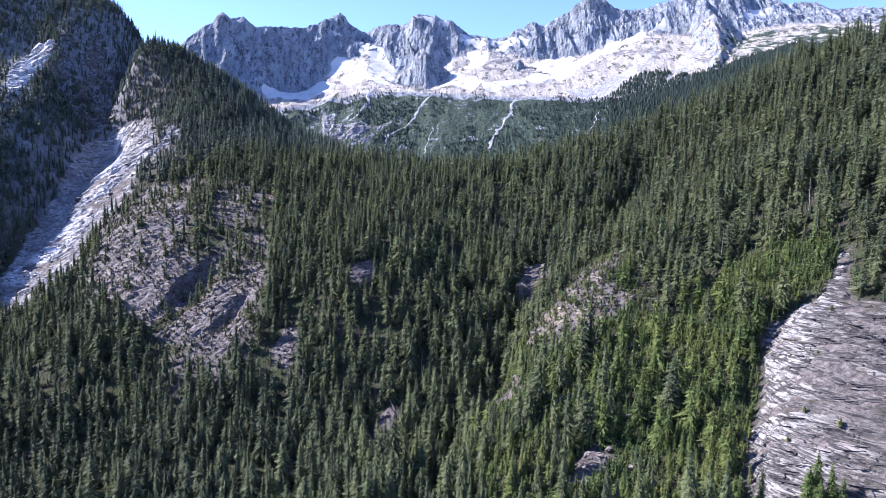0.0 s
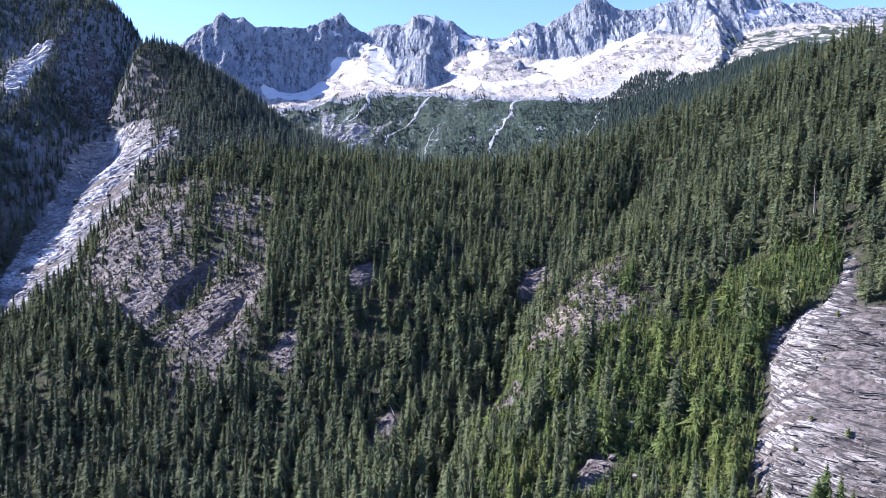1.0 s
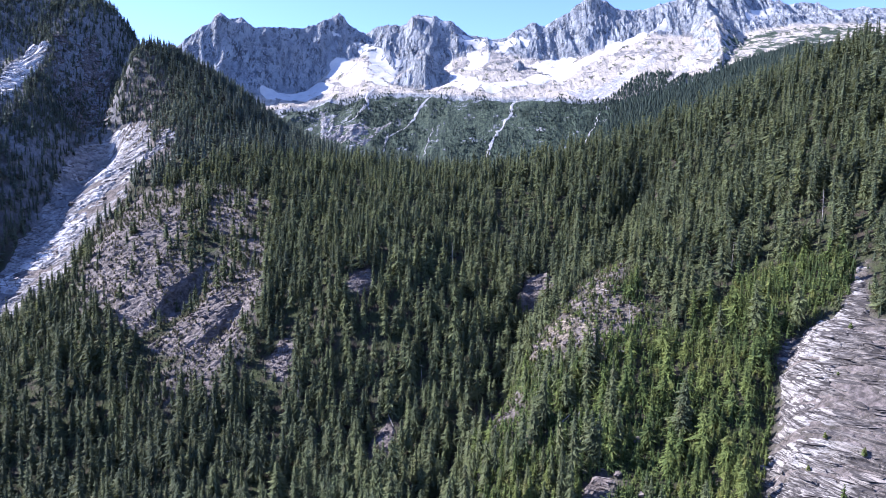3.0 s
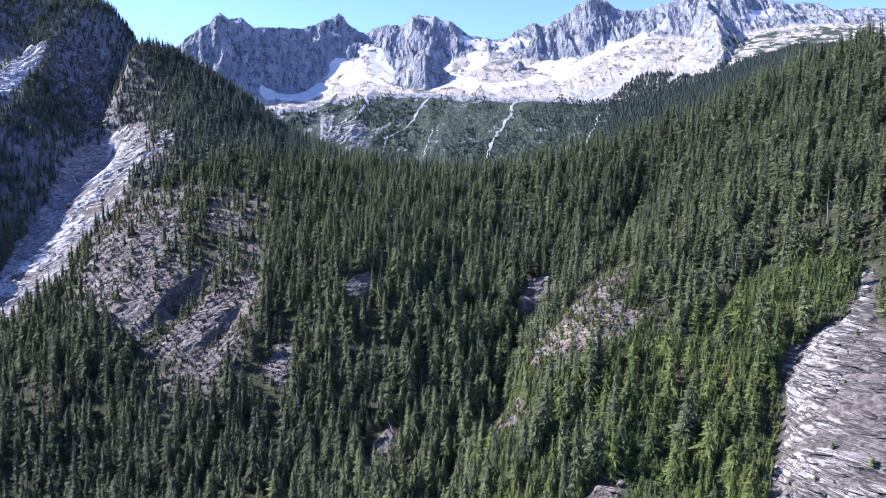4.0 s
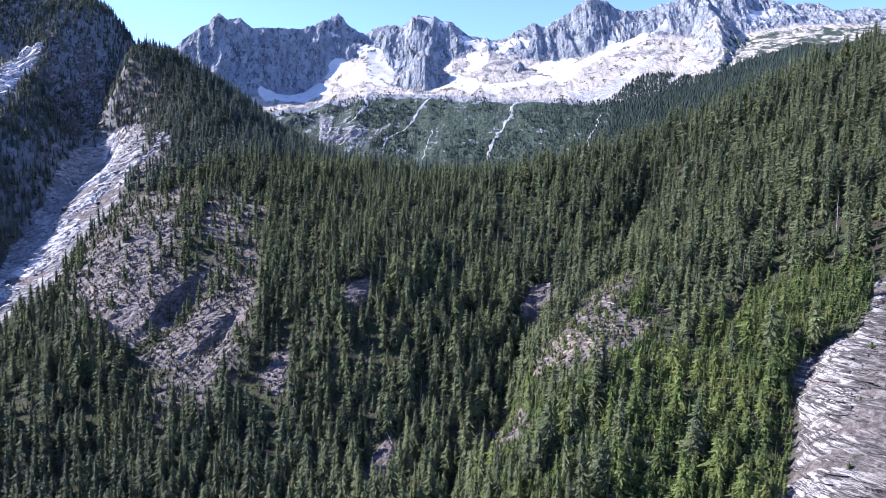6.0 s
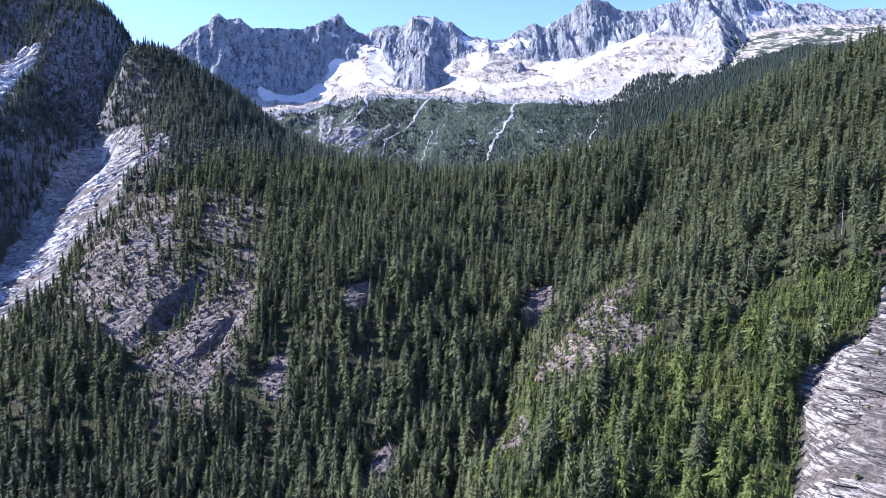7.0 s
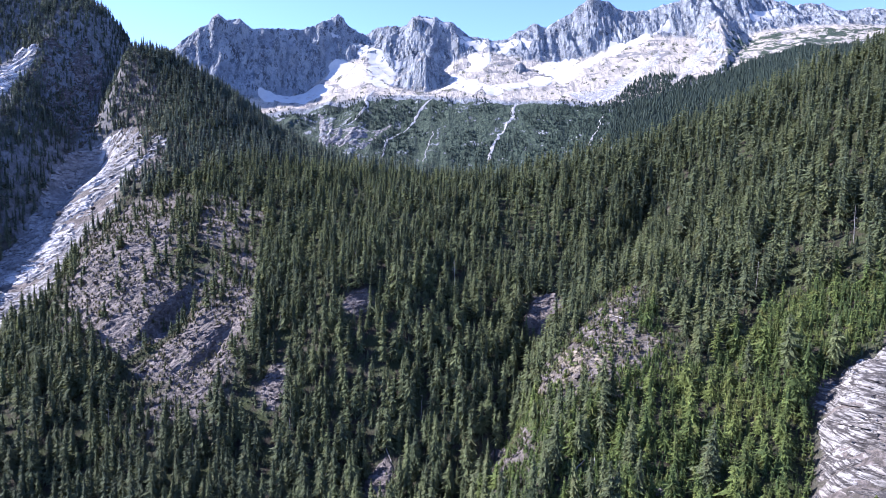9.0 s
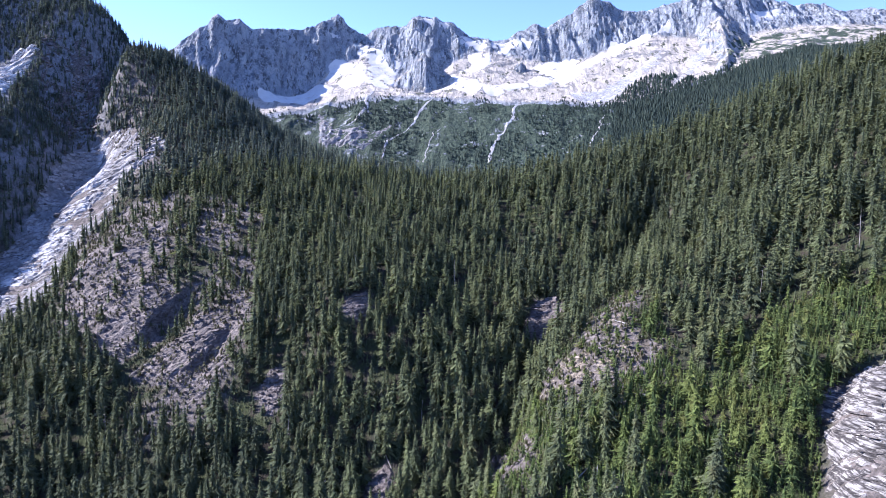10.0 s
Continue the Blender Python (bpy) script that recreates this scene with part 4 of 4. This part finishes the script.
for outline in BARE:
    keep &= inside(qx, qy, outline) < 0
qx, qy = qx[keep], qy[keep]
plant("brush", np.stack([qx, qy, land(qx, qy) - 0.3], -1), 2.5 + 7 * rng4.rand(len(qx)) ** 2, rng4.rand(len(qx)) * 0.8,
      [conifer_crown(RNG, 4, 5, 0.28 + 0.14 * RNG.rand(), 0.0) for i in range(6)], CONIFER, "low saplings and brush under older conifers", "shrubs")

# low scrub on the rocky ground
qx, qy, rng2 = scatter(-800, 300, 400, 1350, 4.6, 21)
near_rock = np.full(len(qx), -99.0)
for outline in (SPARSE_ZONE, OPEN_ZONE, CLEARING, SPUR_ROCKS, DARK_CLIFF, OUTCROP_A, OUTCROP_B):
    near_rock = np.maximum(near_rock, inside(qx, qy, outline))
keep = (near_rock > -8) & (fractal(qx, qy, 28, 4) > 0.36) & (rng2.rand(len(qx)) < 0.85)
qx, qy = qx[keep], qy[keep]
SCRUB = foliage("dry_scrub", (0.078, 0.082, 0.042), (0.190, 0.180, 0.090), (0.225, 0.190, 0.105))
plant("scrub", np.stack([qx, qy, land(qx, qy) + 0.4 + rock_lift(qx, qy)], -1), 1.6 + 3.6 * rng2.rand(len(qx)) ** 1.5, rng2.rand(len(qx)),
      [conifer_crown(RNG, 3, 7, 0.50 + 0.25 * RNG.rand(), 0.0) for i in range(5)], SCRUB, "low olive scrub and grass on rocky ground", "shrubs")

# olive bushes on the dry knoll
qx, qy, rng7 = scatter(10, 190, 410, 620, 4.2, 77)
near_rock = np.maximum(inside(qx, qy, OPEN_ZONE), inside(qx, qy, CLEARING))
keep = (near_rock > -3) & (rng7.rand(len(qx)) < 0.5)
qx, qy = qx[keep], qy[keep]
plant("knoll_bushes", np.stack([qx, qy, land(qx, qy) - 0.2 + rock_lift(qx, qy)], -1), 2 + 5 * rng7.rand(len(qx)) ** 1.6, rng7.rand(len(qx)),
      [conifer_crown(RNG, 5, 8, 0.40 + 0.20 * RNG.rand(), 0.0) for i in range(5)], YOUNG, "olive green bushes and saplings on a dry rocky knoll", "shrubs")

# woods on the basin wall and on the far slope
qx, qy, rng3 = scatter(-1100, 1750, 1930, 2640, 9.0, 31)
lip = np.interp(qx / qy, [p[0] / p[1] for p in BENCH_LIP], [p[1] for p in BENCH_LIP])
right = smooth(0.2, 0.3, qx / qy)
wood = fractal(qx, qy, 75, 4, 0.6) + 0.32 * right
lip = lip + 130 * smooth(0.24, 0.30, qx / qy) * (1 - smooth(0.33, 0.40, qx / qy))
keep = (qy < lip + 25 * (fractal(qx, qy, 60, 3) - 0.2)) & (wood > 0.49) & (rng3.rand(len(qx)) < 0.72 + 0.28 * right) & (np.abs(qx / qy) < 0.75) & (qy > 2110 - 180 * right)
for outline in (PALE_CLIFF, SLAB_TONGUE, BENCH_SLABS):
    keep &= inside(qx, qy, outline) < -6
qx, qy, right = qx[keep], qy[keep], right[keep]
plant("distant_woods", np.stack([qx, qy, land(qx, qy) - 0.5], -1), (6 + 7 * rng3.rand(len(qx))) * (1 + 0.65 * right), rng3.rand(len(qx)), CROWNS_TINY, FAR_NEEDLES,
      "bluish green subalpine woods on the basin wall", "forest")

# dead stems
snags = [make_snag(5 + i, 22.0 + 3 * i) for i in range(3)]
spots = [(-52, 470), (230, 520), (300, 520), (-20, 560), (60, 545), (-130, 560), (-210, 560), (-90, 700),
         (10, 690), (170, 620), (240, 610), (320, 600), (-300, 600), (-160, 660), (-240, 700), (190, 570), (135, 470)]
for i, (x, y) in enumerate(spots):
    k = 0.75 + 0.5 * rng.rand()
    copy_thing(snags[i % 3], pose(x, y, float(land(x, y)), (rng.rand() - 0.5) * 8, (rng.rand() - 0.5) * 8, rng.rand() * 360) @ Matrix.Diagonal((k, k, k, 1)))
for model in snags:
    for o in (*model.children, model):
        bpy.data.objects.remove(o)

# conifers rooted at the foot of the slab
lone = [make_conifer(90 + i, 30.0, 0.23, YOUNG, 0.35, "sunlit green conifer at the foot of the rock slab", "conifers below the slab") for i in range(2)]
for i, (x, y, k) in enumerate(((175, 283, 0.95), (170, 281, 0.85), (179, 279, 0.8), (173, 277, 0.7), (183, 276, 0.6), (201, 262, 0.8), (206, 258, 0.7))):
    copy_thing(lone[i % 2], pose(x, y, float(land(x, y)) - 0.5, 0, 0, 70 * i) @ Matrix.Diagonal((k, k, k, 1)))
for model in lone:
    for o in (*model.children, model):
        bpy.data.objects.remove(o)

# low shrubs in the cracks of the slab
shrub = make_conifer(97, 4.0, 0.42, YOUNG, 0.4, "small green shrub rooted in a crack of the slab", "shrubs on the slab", "shrub", "shrub")
for i, (x, y, k) in enumerate(((194, 329, 0.8), (203, 312, 1.1), (242, 388, 0.9), (181, 320, 0.7), (239, 421, 1.2), (213, 352, 0.6))):
    copy_thing(shrub, pose(x, y, float(land(x, y)) + 1.0, 0, 0, 55 * i) @ Matrix.Diagonal((k, k, k, 1)))
for o in (*shrub.children, shrub):
    bpy.data.objects.remove(o)


# bleached fallen trunks
def make_log(seed, length):
    rng = np.random.RandomState(seed)
    log = tagged(new("fallen_log"), "bleached fallen tree trunk lying on rocky ground", "log", "fallen trunks")
    bm = bmesh.new()
    base, r = Vector((-length / 2, 0, 0)), 0.5
    for i in range(1, 6):
        tip = Vector((-length / 2 + length * i / 5, (rng.rand() - 0.5) * 0.4, (rng.rand() - 0.5) * 0.2))
        cone_frustum(bm, base, tip, r, r * 0.82)
        base, r = tip, r * 0.82
    part("trunk", bm, DEADWOOD, log)
    for i in range(5):
        x, a = length * (rng.rand() - 0.4) * 0.8, rng.rand() * 3.1
        bm = bmesh.new()
        cone_frustum(bm, (x, 0, 0), (x + 0.5, 1.6 * math.cos(a), 1.4 * math.sin(a)), 0.12, 0.04, 5)
        part("branch_stub", bm, DEADWOOD, log)
    return log


logs = [make_log(3 + i, 9.0 + 2 * i) for i in range(3)]
for i, (x, y) in enumerate(((146, 553), (80, 418), (88, 417), (70, 446), (123, 457), (90, 656), (98, 478), (-94, 540), (-45, 540), (-280, 620), (-177, 518), (87, 400), (110, 505), (128, 520))):
    a = 37.0 * i
    dx, dy = math.cos(radians(a)) * 4, math.sin(radians(a)) * 4
    fall = math.degrees(math.atan2(float(land(x + dx, y + dy) - land(x - dx, y - dy)), 8))
    copy_thing(logs[i % 3], pose(x, y, float(land(x, y)) + 1.6, 0, 0, a) @ pose(0, 0, 0, 0, -fall, 0))
for model in logs:
    for o in (*model.children, model):
        bpy.data.objects.remove(o)


# loose boulders
def boulder_mesh(seed):
    rng = np.random.RandomState(seed)
    bm = bmesh.new()
    bmesh.ops.create_icosphere(bm, subdivisions=2, radius=1.0)
    for v in bm.verts:
        n = noise.noise(v.co * 1.3 + Vector((seed, 0, 0))) * 0.5
        v.co *= 1 + n
        v.co.x, v.co.y, v.co.z = round(v.co.x * 2.2) / 2.2 * 0.5 + v.co.x * 0.6, v.co.y * 1.05, v.co.z * 0.75
    me = bpy.data.meshes.new("boulder")
    bm.to_mesh(me)
    bm.free()
    me.materials.append(ROCK)
    return me


stones = [boulder_mesh(i) for i in range(5)]
rng5 = np.random.RandomState(9)
for outline, count, size in ((SCREE, 60, 1.3), (CLEARING, 30, 1.8), (YOUNG_FOOT, 16, 2.0), (OUTCROP_A, 30, 2.4), (OUTCROP_B, 20, 2.0), (CHUTE_OUTLINE, 16, 3.5)):
    p = np.array(outline, float)
    made = 0
    while made < count:
        x, y = p.min(0) + np.ptp(p, axis=0) * rng5.rand(2)
        if inside(np.array([x]), np.array([y]), outline)[0] > 2:
            k = size * (0.5 + rng5.rand() ** 2)
            ob = new("boulder", stones[rng5.randint(5)])
            ob.matrix_world = pose(x, y, float(land(x, y)) + (0.0 if outline is YOUNG_FOOT else 1.3) + 0.3 * k, 0, 0, rng5.rand() * 360) @ Matrix.Diagonal((k, k, k, 1))
            tagged(ob, "angular grey boulder lying on broken rock", "boulder", "loose boulders")
            made += 1
